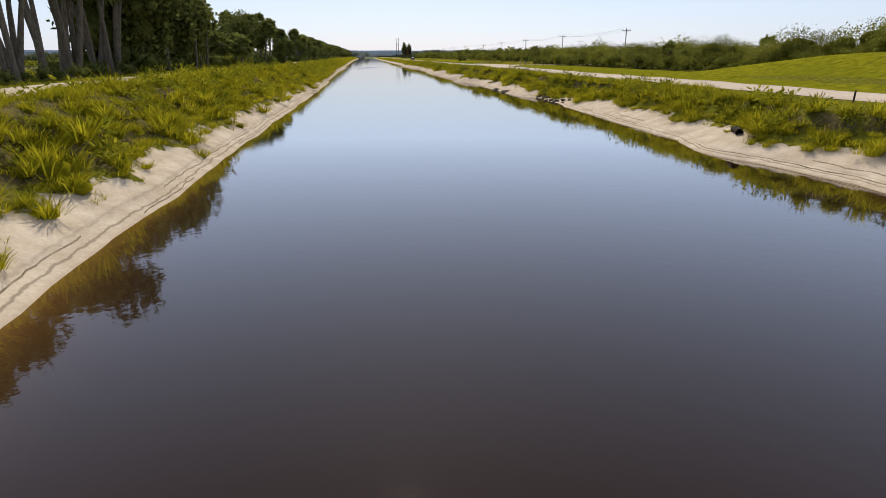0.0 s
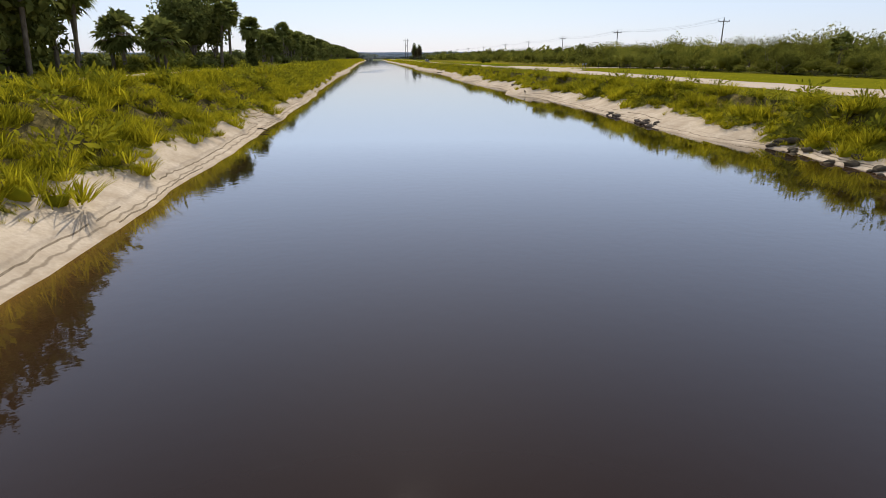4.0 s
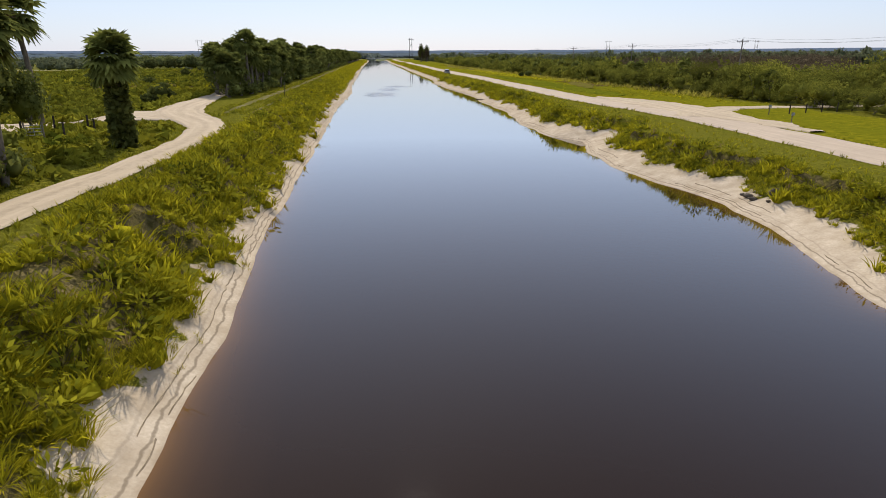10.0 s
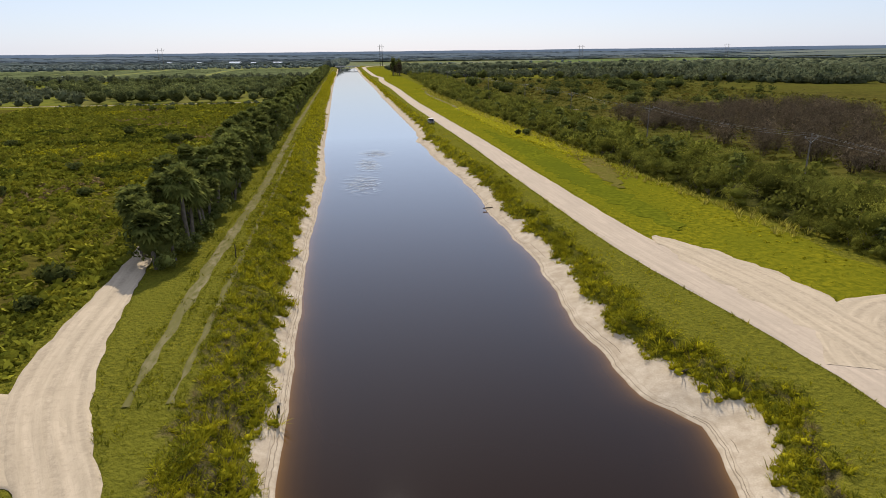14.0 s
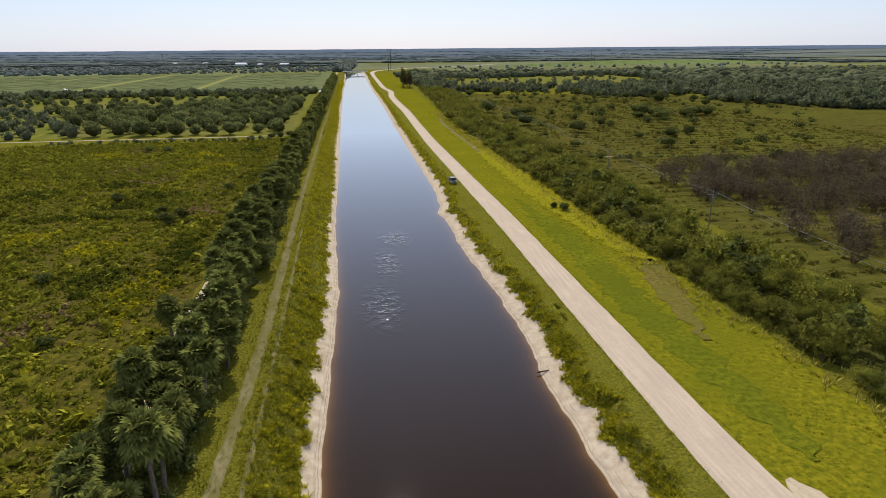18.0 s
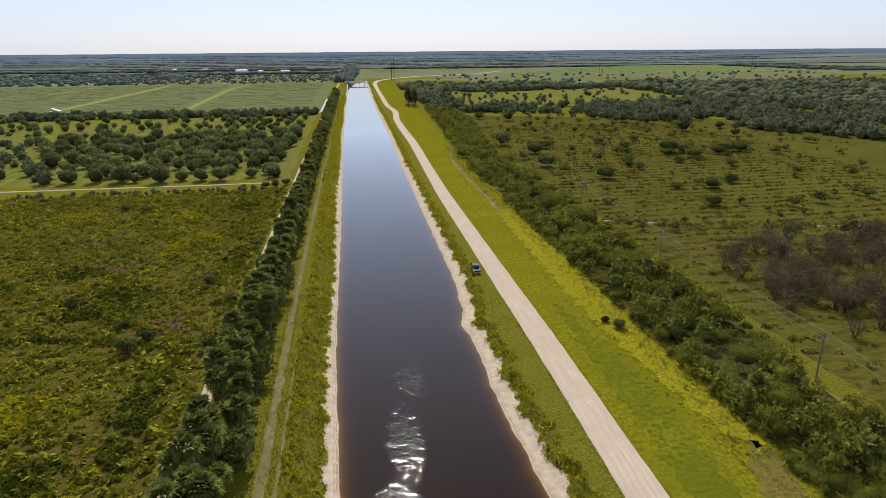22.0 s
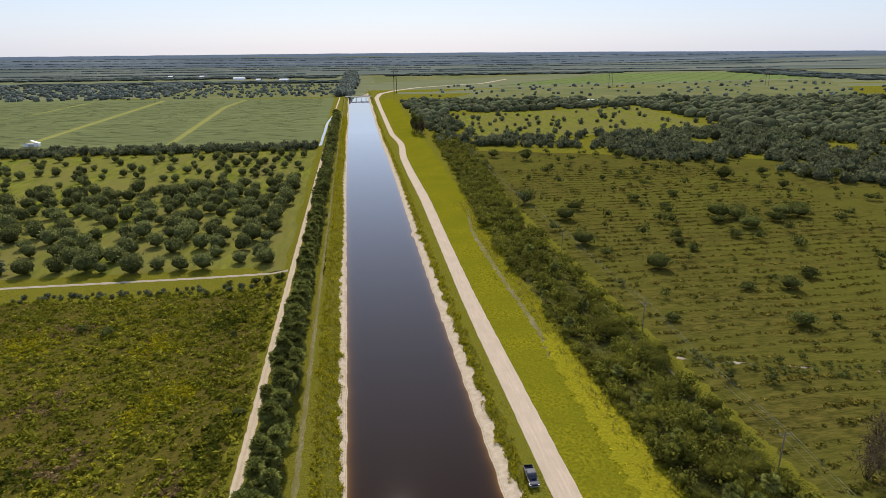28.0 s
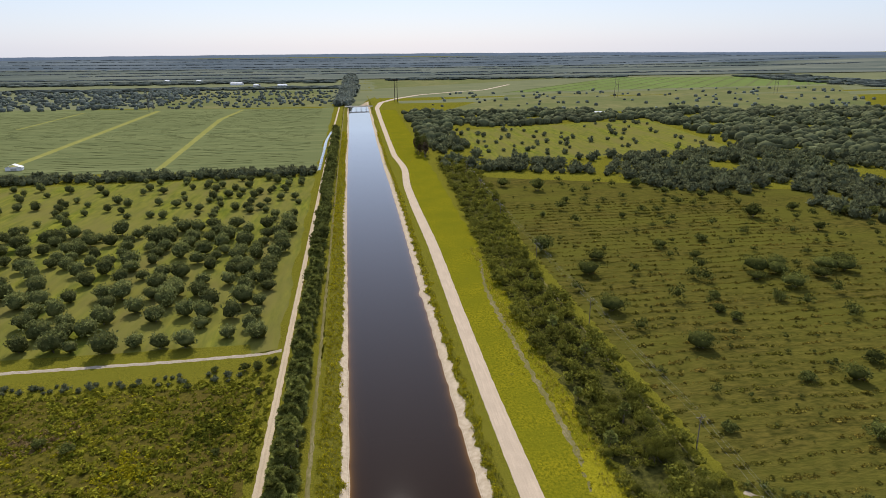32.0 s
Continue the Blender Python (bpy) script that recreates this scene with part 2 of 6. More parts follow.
DARKWEED = material("dark_weeds", (0.05, 0.062, 0.009), (0.12, 0.125, 0.014), 0.2, 0.8, 0, leafy=0.35)
WORN = material("worn_track", (0.12, 0.11, 0.035), (0.26, 0.215, 0.12), 1.6, 0.95, 0.5, (0.14, 0.125, 0.04), 0.25, stretch=(1.4, 0.5, 1))
WIRE = material("wire", (0.20, 0.20, 0.20), (0.30, 0.30, 0.30), 1, 0.5, metal=0.6)
CONCRETE = material("concrete", (0.38, 0.36, 0.33), (0.48, 0.46, 0.42), 2, 0.85, 0.3)
WHITEPAINT = material("white_metal_roof", (0.72, 0.72, 0.72), (0.82, 0.82, 0.82), 1, 0.5)
PAINT = material("dark_blue_paint", (0.012, 0.014, 0.03), (0.016, 0.018, 0.04), 3, 0.25, spec=0.6)
TYRE = material("tyre_rubber", (0.02, 0.02, 0.02), (0.03, 0.03, 0.03), 20, 0.9)
CHROME = material("wheel_metal", (0.5, 0.5, 0.52), (0.6, 0.6, 0.62), 5, 0.3, metal=0.9)
GLASS = material("dark_window_glass", (0.02, 0.025, 0.03), (0.02, 0.025, 0.03), 1, 0.05, spec=0.8)
REDLENS = material("red_lens", (0.4, 0.01, 0.01), (0.45, 0.015, 0.01), 9, 0.2)
STEEL = material("galvanised_steel", (0.25, 0.26, 0.27), (0.35, 0.36, 0.37), 3, 0.5, metal=0.7)
ROCK = material("dark_rubble", (0.07, 0.056, 0.042), (0.16, 0.13, 0.10), 4, 0.9, 0.6)
LOGWOOD = material("sodden_log", (0.035, 0.03, 0.025), (0.08, 0.065, 0.05), 5, 0.8, 0.6)
SOIL = material("dark_soil", (0.06, 0.05, 0.035), (0.13, 0.105, 0.07), 2.5, 0.95, 0.9, relief=0.12)


def road_material(name, pale, dull, rutted, fringe, wheel, bump):
    """Driven sand: streaks and wheel tracks that follow the road, a ragged grassy fringe."""
    m = bpy.data.materials.new(name)
    m.use_nodes = True
    n, l = m.node_tree.nodes, m.node_tree.links
    p = n["Principled BSDF"]
    p.inputs["Roughness"].default_value = 0.95
    p.inputs["Specular IOR Level"].default_value = 0.05

    def attribute(key):
        q = n.new("ShaderNodeAttribute")
        q.attribute_name = key
        return q.outputs["Fac"]

    def sums(kind, x, y, z=0.0):
        q = n.new("ShaderNodeMath")
        q.operation = kind
        for k, v in enumerate((x, y, z)):
            if isinstance(v, float):
                q.inputs[k].default_value = v
            else:
                l.new(v, q.inputs[k])
        return q.outputs[0]

    def ramp(x, lo, hi):
        q = n.new("ShaderNodeMapRange")
        q.inputs[1].default_value, q.inputs[2].default_value = lo, hi
        l.new(x, q.inputs[0])
        return q.outputs[0]

    def grain(vector, size, detail=5):
        q = n.new("ShaderNodeTexNoise")
        q.inputs["Scale"].default_value, q.inputs["Detail"].default_value, q.inputs["Roughness"].default_value = size, detail, 0.65
        l.new(vector, q.inputs["Vector"])
        return q.outputs[0]

    def mix(f, x, y):
        q = n.new("ShaderNodeMix")
        q.data_type = "RGBA"
        l.new(f, q.inputs[0])
        for k, v in ((6, x), (7, y)):
            if isinstance(v, tuple):
                q.inputs[k].default_value = (*v, 1)
            else:
                l.new(v, q.inputs[k])
        return q.outputs[2]

    lane, run, rim = attribute("lane"), attribute("run"), attribute("rim")
    along = n.new("ShaderNodeCombineXYZ")
    l.new(sums("MULTIPLY", lane, 1.5), along.inputs[0])
    l.new(sums("MULTIPLY", run, 0.09), along.inputs[1])
    place = n.new("ShaderNodeNewGeometry").outputs["Position"]
    streaks, fine, patches = grain(along.outputs[0], 1.4), grain(place, 2.6), grain(place, 0.22, 3)
    c = mix(ramp(streaks, 0.36, 0.64), pale, dull)
    c = mix(sums("MULTIPLY", ramp(patches, 0.42, 0.62), 0.55), c, dull)
    drift = sums("MULTIPLY_ADD", streaks, 0.9, sums("ABSOLUTE", lane, 0.0))
    track = sums("MULTIPLY", ramp(sums("SINE", sums("MULTIPLY", drift, 3.4), 0.0), 0.45, 0.95), wheel)
    c = mix(sums("MULTIPLY", track, ramp(fine, 0.3, 0.6)), c, rutted)
    c = mix(sums("MULTIPLY", ramp(fine, 0.5, 0.75), 0.45), c, rutted)
    edge = sums("MULTIPLY_ADD", fine, -0.9, sums("MULTIPLY_ADD", patches, -0.5, rim))
    c = mix(sums("SUBTRACT", 1.0, ramp(edge, -0.42, -0.28)), c, fringe) if fringe else c
    l.new(c, p.inputs["Base Color"])
    bp = n.new("ShaderNodeBump")
    bp.inputs["Strength"].default_value, bp.inputs["Distance"].default_value = 0.8, bump
    l.new(sums("MULTIPLY_ADD", track, -0.5, sums("ADD", fine, streaks)), bp.inputs["Height"])
    l.new(bp.outputs[0], p.inputs["Normal"])
    return m


GRAVEL = road_material("dirt_road", (0.52, 0.41, 0.30), (0.42, 0.335, 0.245), (0.35, 0.275, 0.20), None, 0.18, 0.02)
SANDROAD = road_material("white_sand_road", (0.53, 0.42, 0.29), (0.43, 0.34, 0.23), (0.31, 0.245, 0.165), None, 0.5, 0.05)

WATER = bpy.data.materials.new("tannin_water")
WATER.use_nodes = True
n, l = WATER.node_tree.nodes, WATER.node_tree.links
n.remove(n["Principled BSDF"])
body = n.new("ShaderNodeBsdfDiffuse")
shine = n.new("ShaderNodeBsdfGlossy")
shine.inputs["Roughness"].default_value = 0.03
fresnel = n.new("ShaderNodeFresnel")
fresnel.inputs["IOR"].default_value = 1.33
gain = n.new("ShaderNodeMapRange")
gain.inputs[1].default_value, gain.inputs[2].default_value, gain.inputs[3].default_value, gain.inputs[4].default_value = 0.030, 0.46, 0.018, 0.90
l.new(fresnel.outputs[0], gain.inputs[0])
surface = n.new("ShaderNodeMixShader")
l.new(gain.outputs[0], surface.inputs[0])
l.new(body.outputs[0], surface.inputs[1])
l.new(shine.outputs[0], surface.inputs[2])
l.new(surface.outputs[0], n["Material Output"].inputs[0])
at = n.new("ShaderNodeAttribute")
at.attribute_name = "shallow"
k = n.new("ShaderNodeMix")
k.data_type = "RGBA"
k.inputs[6].default_value = (0.018, 0.0100, 0.0060, 1)
k.inputs[7].default_value = (0.16, 0.078, 0.02, 1)
l.new(at.outputs["Fac"], k.inputs[0])
l.new(k.outputs[2], body.inputs["Color"])
geo = n.new("ShaderNodeNewGeometry")
w1 = n.new("ShaderNodeTexNoise")
w1.inputs["Scale"].default_value, w1.inputs["Detail"].default_value = 3.0, 3
l.new(geo.outputs["Position"], w1.inputs["Vector"])
w2 = n.new("ShaderNodeTexNoise")
w2.inputs["Scale"].default_value, w2.inputs["Detail"].default_value = 2.7, 0
l.new(geo.outputs["Position"], w2.inputs["Vector"])


def gust(cx, cy, rx, ry):
    """A patch of water ruffled by a breath of wind: 1 in its middle, 0 outside."""
    m = n.new("ShaderNodeMapping")
    m.vector_type = "POINT"
    m.inputs["Location"].default_value = (-cx / rx, -cy / ry, 0)
    m.inputs["Scale"].default_value = (1 / rx, 1 / ry, 0)
    l.new(geo.outputs["Position"], m.inputs[0])
    g = n.new("ShaderNodeVectorMath")
    g.operation = "LENGTH"
    l.new(m.outputs[0], g.inputs[0])
    q = n.new("ShaderNodeMapRange")
    q.inputs[1].default_value, q.inputs[2].default_value, q.inputs[3].default_value, q.inputs[4].default_value = 0.1, 1.0, 1.0, 0.0
    l.new(g.outputs["Value"], q.inputs[0])
    return q.outputs[0]


total = None
for spot in ((-0.5, 294.5, 5.2, 8.0), (-3.0, 277.5, 3.6, 12.0), (-5.3, 256.0, 5.0, 13.0)):
    q = gust(*spot)
    if total is not None:
        mx = n.new("ShaderNodeMath")
        mx.operation = "MAXIMUM"
        l.new(total, mx.inputs[0])
        l.new(q, mx.inputs[1])
        q = mx.outputs[0]
    total = q
hm = n.new("ShaderNodeMath")
hm.operation = "MULTIPLY"
w3 = n.new("ShaderNodeTexNoise")
w3.inputs["Scale"].default_value = 0.6
l.new(geo.outputs["Position"], w3.inputs["Vector"])
brk = n.new("ShaderNodeMapRange")
brk.inputs[1].default_value, brk.inputs[2].default_value = 0.40, 0.62
l.new(w3.outputs[0], brk.inputs[0])
tb = n.new("ShaderNodeMath")
tb.operation = "MULTIPLY"
l.new(total, tb.inputs[0])
l.new(brk.outputs[0], tb.inputs[1])
l.new(tb.outputs[0], hm.inputs[0])
l.new(w2.outputs[0], hm.inputs[1])
hs = n.new("ShaderNodeMath")
hs.operation = "MULTIPLY_ADD"
l.new(w1.outputs[0], hs.inputs[0])
hs.inputs[1].default_value = 0.012
hm2 = n.new("ShaderNodeMath")
hm2.operation = "MULTIPLY"
l.new(hm.outputs[0], hm2.inputs[0])
hm2.inputs[1].default_value = 0.9
l.new(hm2.outputs[0], hs.inputs[2])
bp = n.new("ShaderNodeBump")
bp.inputs["Strength"].default_value, bp.inputs["Distance"].default_value = 1.0, 0.16
l.new(hs.outputs[0], bp.inputs["Height"])
l.new(bp.outputs[0], shine.inputs["Normal"])
l.new(bp.outputs[0], fresnel.inputs["Normal"])


# ---- mesh helpers ----
def mesh_of(name, verts, faces, mats, index=None):
    """A mesh from arrays; every face has the same count of corners, or faces is a list of such arrays."""
    groups = [np.asarray(f, np.int64) for f in (faces if isinstance(faces, list) else [faces])]
    groups = [g for g in groups if len(g)]
    v = np.asarray(verts, np.float32)
    me = bpy.data.meshes.new(name)
    me.vertices.add(len(v))
    me.vertices.foreach_set("co", v.ravel())
    loops = np.concatenate([g.ravel() for g in groups])
    sizes = np.concatenate([np.full(len(g), g.shape[1]) for g in groups])
    me.loops.add(len(loops))
    me.loops.foreach_set("vertex_index", loops.astype(np.int32))
    me.polygons.add(len(sizes))
    me.polygons.foreach_set("loop_start", np.r_[0, np.cumsum(sizes)[:-1]].astype(np.int32))
    for m in mats if isinstance(mats, (list, tuple)) else [mats]:
        me.materials.append(m)
    if index is not None:
        me.polygons.foreach_set("material_index", np.asarray(index, np.int32))
    me.update(calc_edges=True)
    me.validate()
    return me


def smooth(me):
    me.polygons.foreach_set("use_smooth", np.ones(len(me.polygons), bool))
    return me


def part(name, me, parent, label=""):
    ob = new(name, me)
    ob.parent = parent
    if label:
        ob["label"] = label
    return ob


def spread(template, places, turns, sizes, lean=None, squash=None):
    """Copies of a template (verts, faces) at many places, joined: verts, faces."""
    tv, tf = template
    c, s = np.cos(turns)[:, None], np.sin(turns)[:, None]
    sz = np.asarray(sizes)[:, None]
    x = (tv[None, :, 0] * c - tv[None, :, 1] * s) * sz
    y = (tv[None, :, 0] * s + tv[None, :, 1] * c) * sz
    z = tv[None, :, 2] * sz * (1 if squash is None else np.asarray(squash)[:, None])
    v = np.stack([x, y, z], -1) + np.asarray(places)[:, None, :]
    f = tf[None] + (np.arange(len(places)) * len(tv))[:, None, None]
    return v.reshape(-1, 3), f.reshape(-1, tf.shape[1])


def wave(y, seed, size=1.0, period=20.0):
    """A smooth, uneven line."""
    r = np.random.RandomState(seed)
    out = 0 * np.asarray(y, float)
    for k in range(5):
        out = out + np.sin(y * 2 * np.pi / (period / (1.7 ** k)) + r.rand() * 9) * 0.62 ** k
    return out * size


def pick(xs, seed):
    return np.random.RandomState(seed).rand(*xs) if isinstance(xs, tuple) else np.random.RandomState(seed).rand(xs)


# ---- plan ----
SHORE_L = np.array([(-120, -12.5), (45, -12.45), (84, -12.2), (102, -12.25), (122, -12.2), (133, -12.85), (154, -13.0), (168, -13.1), (200, -13.5), (215, -13.7), (245, -13.0), (264, -12.6), (300, -13.9), (320, -14.2), (380, -14.3), (480, -15.0), (600, -15.8), (720, -16.0), (850, -15.7), (1000, -15.0), (1400, -15.4)])
SHORE_R = np.array([(-120, 13.2), (22, 13.4), (30, 11.9), (36, 13.0), (45, 13.4), (60, 14.2), (72, 15.3), (77, 13.4), (95, 13.7), (108, 14.0), (116, 13.9), (122, 11.7), (126, 12.2), (132, 14.0), (138, 14.6), (152, 12.6), (160, 13.4), (168, 15.3), (172, 13.0), (185, 12.6),
                    (204, 14.6), (232, 14.2), (237, 15.2), (258, 14.9), (285, 13.2), (305, 13.5), (315, 12.3), (322, 13.8), (340, 15.0), (436, 14.6), (506, 14.5), (511, 13.7), (518, 14.6), (640, 15.0), (740, 14.5), (820, 13.9), (1000, 14.6), (1260, 16.1), (1400, 16.2)])


def shore_left(y):
    return np.interp(y, SHORE_L[:, 0], SHORE_L[:, 1]) + wave(y, 3, 0.08, 17)


def shore_right(y):
    return np.interp(y, SHORE_R[:, 0], SHORE_R[:, 1]) + wave(y, 4, 0.13, 13)


def beach_left(y):
    """How far the sand reaches up from the water."""
    return 1.75 + wave(y, 5, 0.34, 9) + wave(y, 7, 0.22, 2.6) + 0.4 * np.sin(y / 31)


def beach_right(y):
    return 2.7 + wave(y, 6, 0.42, 11) + wave(y, 9, 0.2, 3.0) + np.interp(y, [60, 66, 75, 80, 100, 160, 170, 178, 300], [0, -1.5, -1.5, 0, 0, 0, 1.6, 0, 0])


LEFT_TOP, RIGHT_TOP, LAND = 3.1, 2.2, 2.1
END = 1420.0   # the canal ends beyond the far bridge


def rise(a, b, v):
    k = np.clip((v - a) / (b - a), 0, 1)
    return k * k * (3 - 2 * k)


def height(x, y):
    """The ground's height; the water lies at 0."""
    x, y = np.asarray(x, float), np.asarray(y, float)
    dl, dr = shore_left(y) - x, x - shore_right(y)
    bl, br = beach_left(y), beach_right(y)
    left = np.where(dl < bl, 0.42 * dl, 0.42 * bl + (LEFT_TOP - 0.42 * bl) * rise(bl - 0.6, bl + 4.2, dl))
    left = left + 0.07 * rise(0.68, 0.80, dl + wave(y, 8, 0.02, 9)) - 0.03 * rise(-0.2, 0.12, dl) + (LAND - LEFT_TOP) * rise(20, 27, dl)
    cut = br + 1.75 + wave(y, 12, 0.16, 7) + wave(y, 13, 0.08, 2.1)   # a crumbling scarp below the verge, in places
    steep = rise(-0.3, 0.5, wave(y, 14, 1.0, 47) + 0.9 * rise(96, 110, y) * (1 - rise(150, 175, y)))
    right = np.where(dr < br, 0.30 * dr, 0.30 * br + (RIGHT_TOP - 0.30 * br) * ((1 - steep) * rise(br - 0.3, br + 2.2, dr) + steep * (0.42 * rise(br - 0.3, br + 1.7, dr) + 0.58 * rise(cut, cut + 0.34, dr))))
    right = right + 2.9 * rise(31, 43, x) * (1 - rise(52, 95, y)) + 0 * x
    bed = np.maximum(-2.5, 0.35 * np.maximum(dl, dr))
    out = np.where(dl > 0, left, np.where(dr > 0, right, bed))
    out = np.where(y > END, LAND, out)
    out = out + 22 * rise(3000, 4400, np.hypot(x, y))
    return out + np.where(np.maximum(dl, dr) > 4, 0.06 * np.sin(x * 0.7 + y * 0.31) * np.sin(y * 0.23 - x * 0.2) * (1 - rise(38, 44, np.abs(x))), 0)


def on_ground(x, y, up=0.0):
    return np.stack([x, y, height(x, y) + up], -1)


ROWS_Y = np.concatenate([np.arange(-90, 330, 0.75), np.arange(330, 700, 2.5), np.arange(700, 1420, 12), np.geomspace(1420, 4990, 24)])


# ---- ground and water ----
def lay_ground():
    far_l = np.array([-4900, -3000, -1800, -1100, -700, -450, -300, -220, -160, -120, -95, -80, -68, -58, -50, -44, -40, -37, -35, -33, -31, -29, -27.5, -26, -24.5, -23])
    off_l = np.array([8.2, 7.2, 6.4, 5.7, 5.1, 4.5, 4.0, 3.5, 3.0, 2.6, 2.2, 1.9, 1.6, 1.35, 1.1, 0.95, 0.85, 0.77, 0.7, 0.6, 0.45, 0.3, 0.15, 0.0, -0.6, -2, -5])
    off_r = np.array([-5, -2, -0.6, 0, 0.15, 0.3, 0.5, 0.8, 1.1, 1.4, 1.7, 2.0, 2.3, 2.6, 2.9, 3.2, 3.45, 3.7, 3.9, 4.1, 4.3, 4.5, 4.7, 4.9, 5.1, 5.4, 5.8, 6.4])
    far_r = np.array([21.5, 23, 25, 27, 29, 31, 33, 36, 39, 42, 45, 49, 54, 60, 70, 85, 105, 130, 170, 230, 320, 480, 750, 1200, 1900, 3000, 4900])
    y = ROWS_Y[:, None]
    x = np.concatenate([far_l + 0 * y, shore_left(y) - off_l, shore_right(y) + off_r, far_r + 0 * y], 1)
    yy = y + 0 * x
    z = height(x, yy)
    z = np.where((yy > END) & (z < LAND), LAND, z)
    r, c = x.shape
    v = np.stack([x, yy, z], -1).reshape(-1, 3)
    a = (np.arange(r - 1)[:, None] * c + np.arange(c - 1)[None]).ravel()
    f = np.stack([a, a + 1, a + c + 1, a + c], 1)
    xm, ym = v[f, 0].mean(1), v[f, 1].mean(1)
    dl, dr = shore_left(ym) - xm, xm - shore_right(ym)
    me = smooth(mesh_of("ground", v, f, GRASS))
    xv, yv = v[:, 0], v[:, 1]
    up = np.where(shore_left(yv) - xv > 0, (beach_left(yv) - shore_left(yv) + xv), (beach_right(yv) - xv + shore_right(yv)))
    sand = np.clip(0.5 + up / 1.2, 0, 1)
    left = shore_left(yv) - xv > 0
    bare = np.where(left, (up < -0.6) & (up > -4.6), (up < -1.6) & (up > -2.2) & (wave(yv, 14, 1.0, 47) + 0.9 * rise(96, 110, yv) * (1 - rise(150, 175, yv)) > -0.1))
    sand = np.where(bare, -1.0 + 0.8 * rise(140, 215, yv), sand) * (yv < END)
    me.attributes.new("sand", "FLOAT", "POINT").data.foreach_set("value", sand.astype(np.float32))
    near = np.maximum(shore_left(yv) - xv, xv - shore_right(yv))
    me.attributes.new("shore", "FLOAT", "POINT").data.foreach_set("value", np.clip(near, 0, 20).astype(np.float32))
    ob = new("ground", me)
    tagged(ob, "olive green rough grassland with pale sandy canal banks", "ground", kind="structure")
    # water
    fr = np.array([-0.5, 0, 0.25, 0.6, 1.1, 1.8, 2.8, 5.0])
    yw = ROWS_Y[ROWS_Y < 1330][:, None]
    xw = np.concatenate([shore_left(yw) + fr, shore_right(yw) - fr[::-1]], 1)
    vw = np.stack([xw, yw + 0 * xw, 0 * xw], -1).reshape(-1, 3)
    r, c = xw.shape
    a = (np.arange(r - 1)[:, None] * c + np.arange(c - 1)[None]).ravel()
    me = mesh_of("water", vw, np.stack([a, a + 1, a + c + 1, a + c], 1), WATER)
    s = np.array([1.0, 0.85, 0.58, 0.35, 0.18, 0.08, 0.025, 0.0])
    s = np.tile(np.r_[s, s[::-1]], r)
    me.attributes.new("shallow", "FLOAT", "POINT").data.foreach_set("value", s.astype(np.float32))
    tagged(new("water", smooth(me)), "still dark brown canal water mirroring the sky", "canal", kind="structure")


lay_ground()


ROADS = []
FIELDS = ("verge_field", "thicket_floor", "crop_furrow", "yellow_grass", "dead_grass", "mown_strip", "power_line_strip")


def ribbon(name, pts, mat, label, up=0.05, cross=5, rag=0.25, seed=1, category="road", step=1.5, ruts=0.0):
    """A strip along points (x, y, width), draped on the ground, with uneven edges."""
    p = np.array(pts, float)
    s = np.r_[0, np.cumsum(np.hypot(*np.diff(p[:, :2], axis=0).T))]
    t = np.arange(0, s[-1], step if s[-1] < 600 else step * 2)
    x, y, w = (np.interp(t, s, p[:, k]) for k in range(3))
    h = 4 if step < 1.2 else 3
    k = np.ones(2 * h + 1) / (2 * h + 1)
    if len(t) > 20:
        for _ in range(2):
            x, y, w = (np.convolve(np.r_[2 * q[0] - q[h:0:-1], q, 2 * q[-1] - q[-2:-h - 2:-1]], k, "valid") for q in (x, y, w))
    dx, dy = np.gradient(x), np.gradient(y)
    ln = np.hypot(dx, dy)
    nx, ny = dy / ln, -dx / ln
    u = np.linspace(-0.5, 0.5, cross)
    if name not in FIELDS:
        ROADS.append((x, y, w))
    jit = np.random.RandomState(seed + 77).rand(2, len(t)) - 0.5
    wl, wr = w + wave(t, seed, rag, 7) + rag * 1.3 * jit[0], w + wave(t, seed + 50, rag, 6) + rag * 1.3 * jit[1]
    off = np.where(u[None] < 0, u[None] * wl[:, None], u[None] * wr[:, None])
    X, Y = x[:, None] + nx[:, None] * off, y[:, None] + ny[:, None] * off
    track = np.exp(-((np.abs(off) - 0.85) / 0.28) ** 2) + 0.6 * np.exp(-((off - 1.9 + wave(t, seed + 9, 0.2, 30)[:, None]) / 0.25) ** 2)
    Z = height(X, Y) + up - 0.10 * (np.abs(u) > 0.49) - ruts * track * (0.7 + wave(t, seed + 8, 0.3, 12)[:, None]) + ruts * 0.5 * np.random.RandomState(seed).rand(*X.shape)
    v = np.stack([X, Y, Z], -1).reshape(-1, 3)
    r, c = X.shape
    a = (np.arange(r - 1)[:, None] * c + np.arange(c - 1)[None]).ravel()
    me = smooth(mesh_of(name, v, np.stack([a, a + 1, a + c + 1, a + c], 1), mat))
    side = np.minimum(off - off[:, :1], off[:, -1:] - off)
    for key, val in (("lane", off), ("run", t[:, None] + 0 * off), ("rim", side)):
        me.attributes.new(key, "FLOAT", "POINT").data.foreach_set("value", val.ravel().astype(np.float32))
    return tagged(new(name, me), label, category, kind="structure")


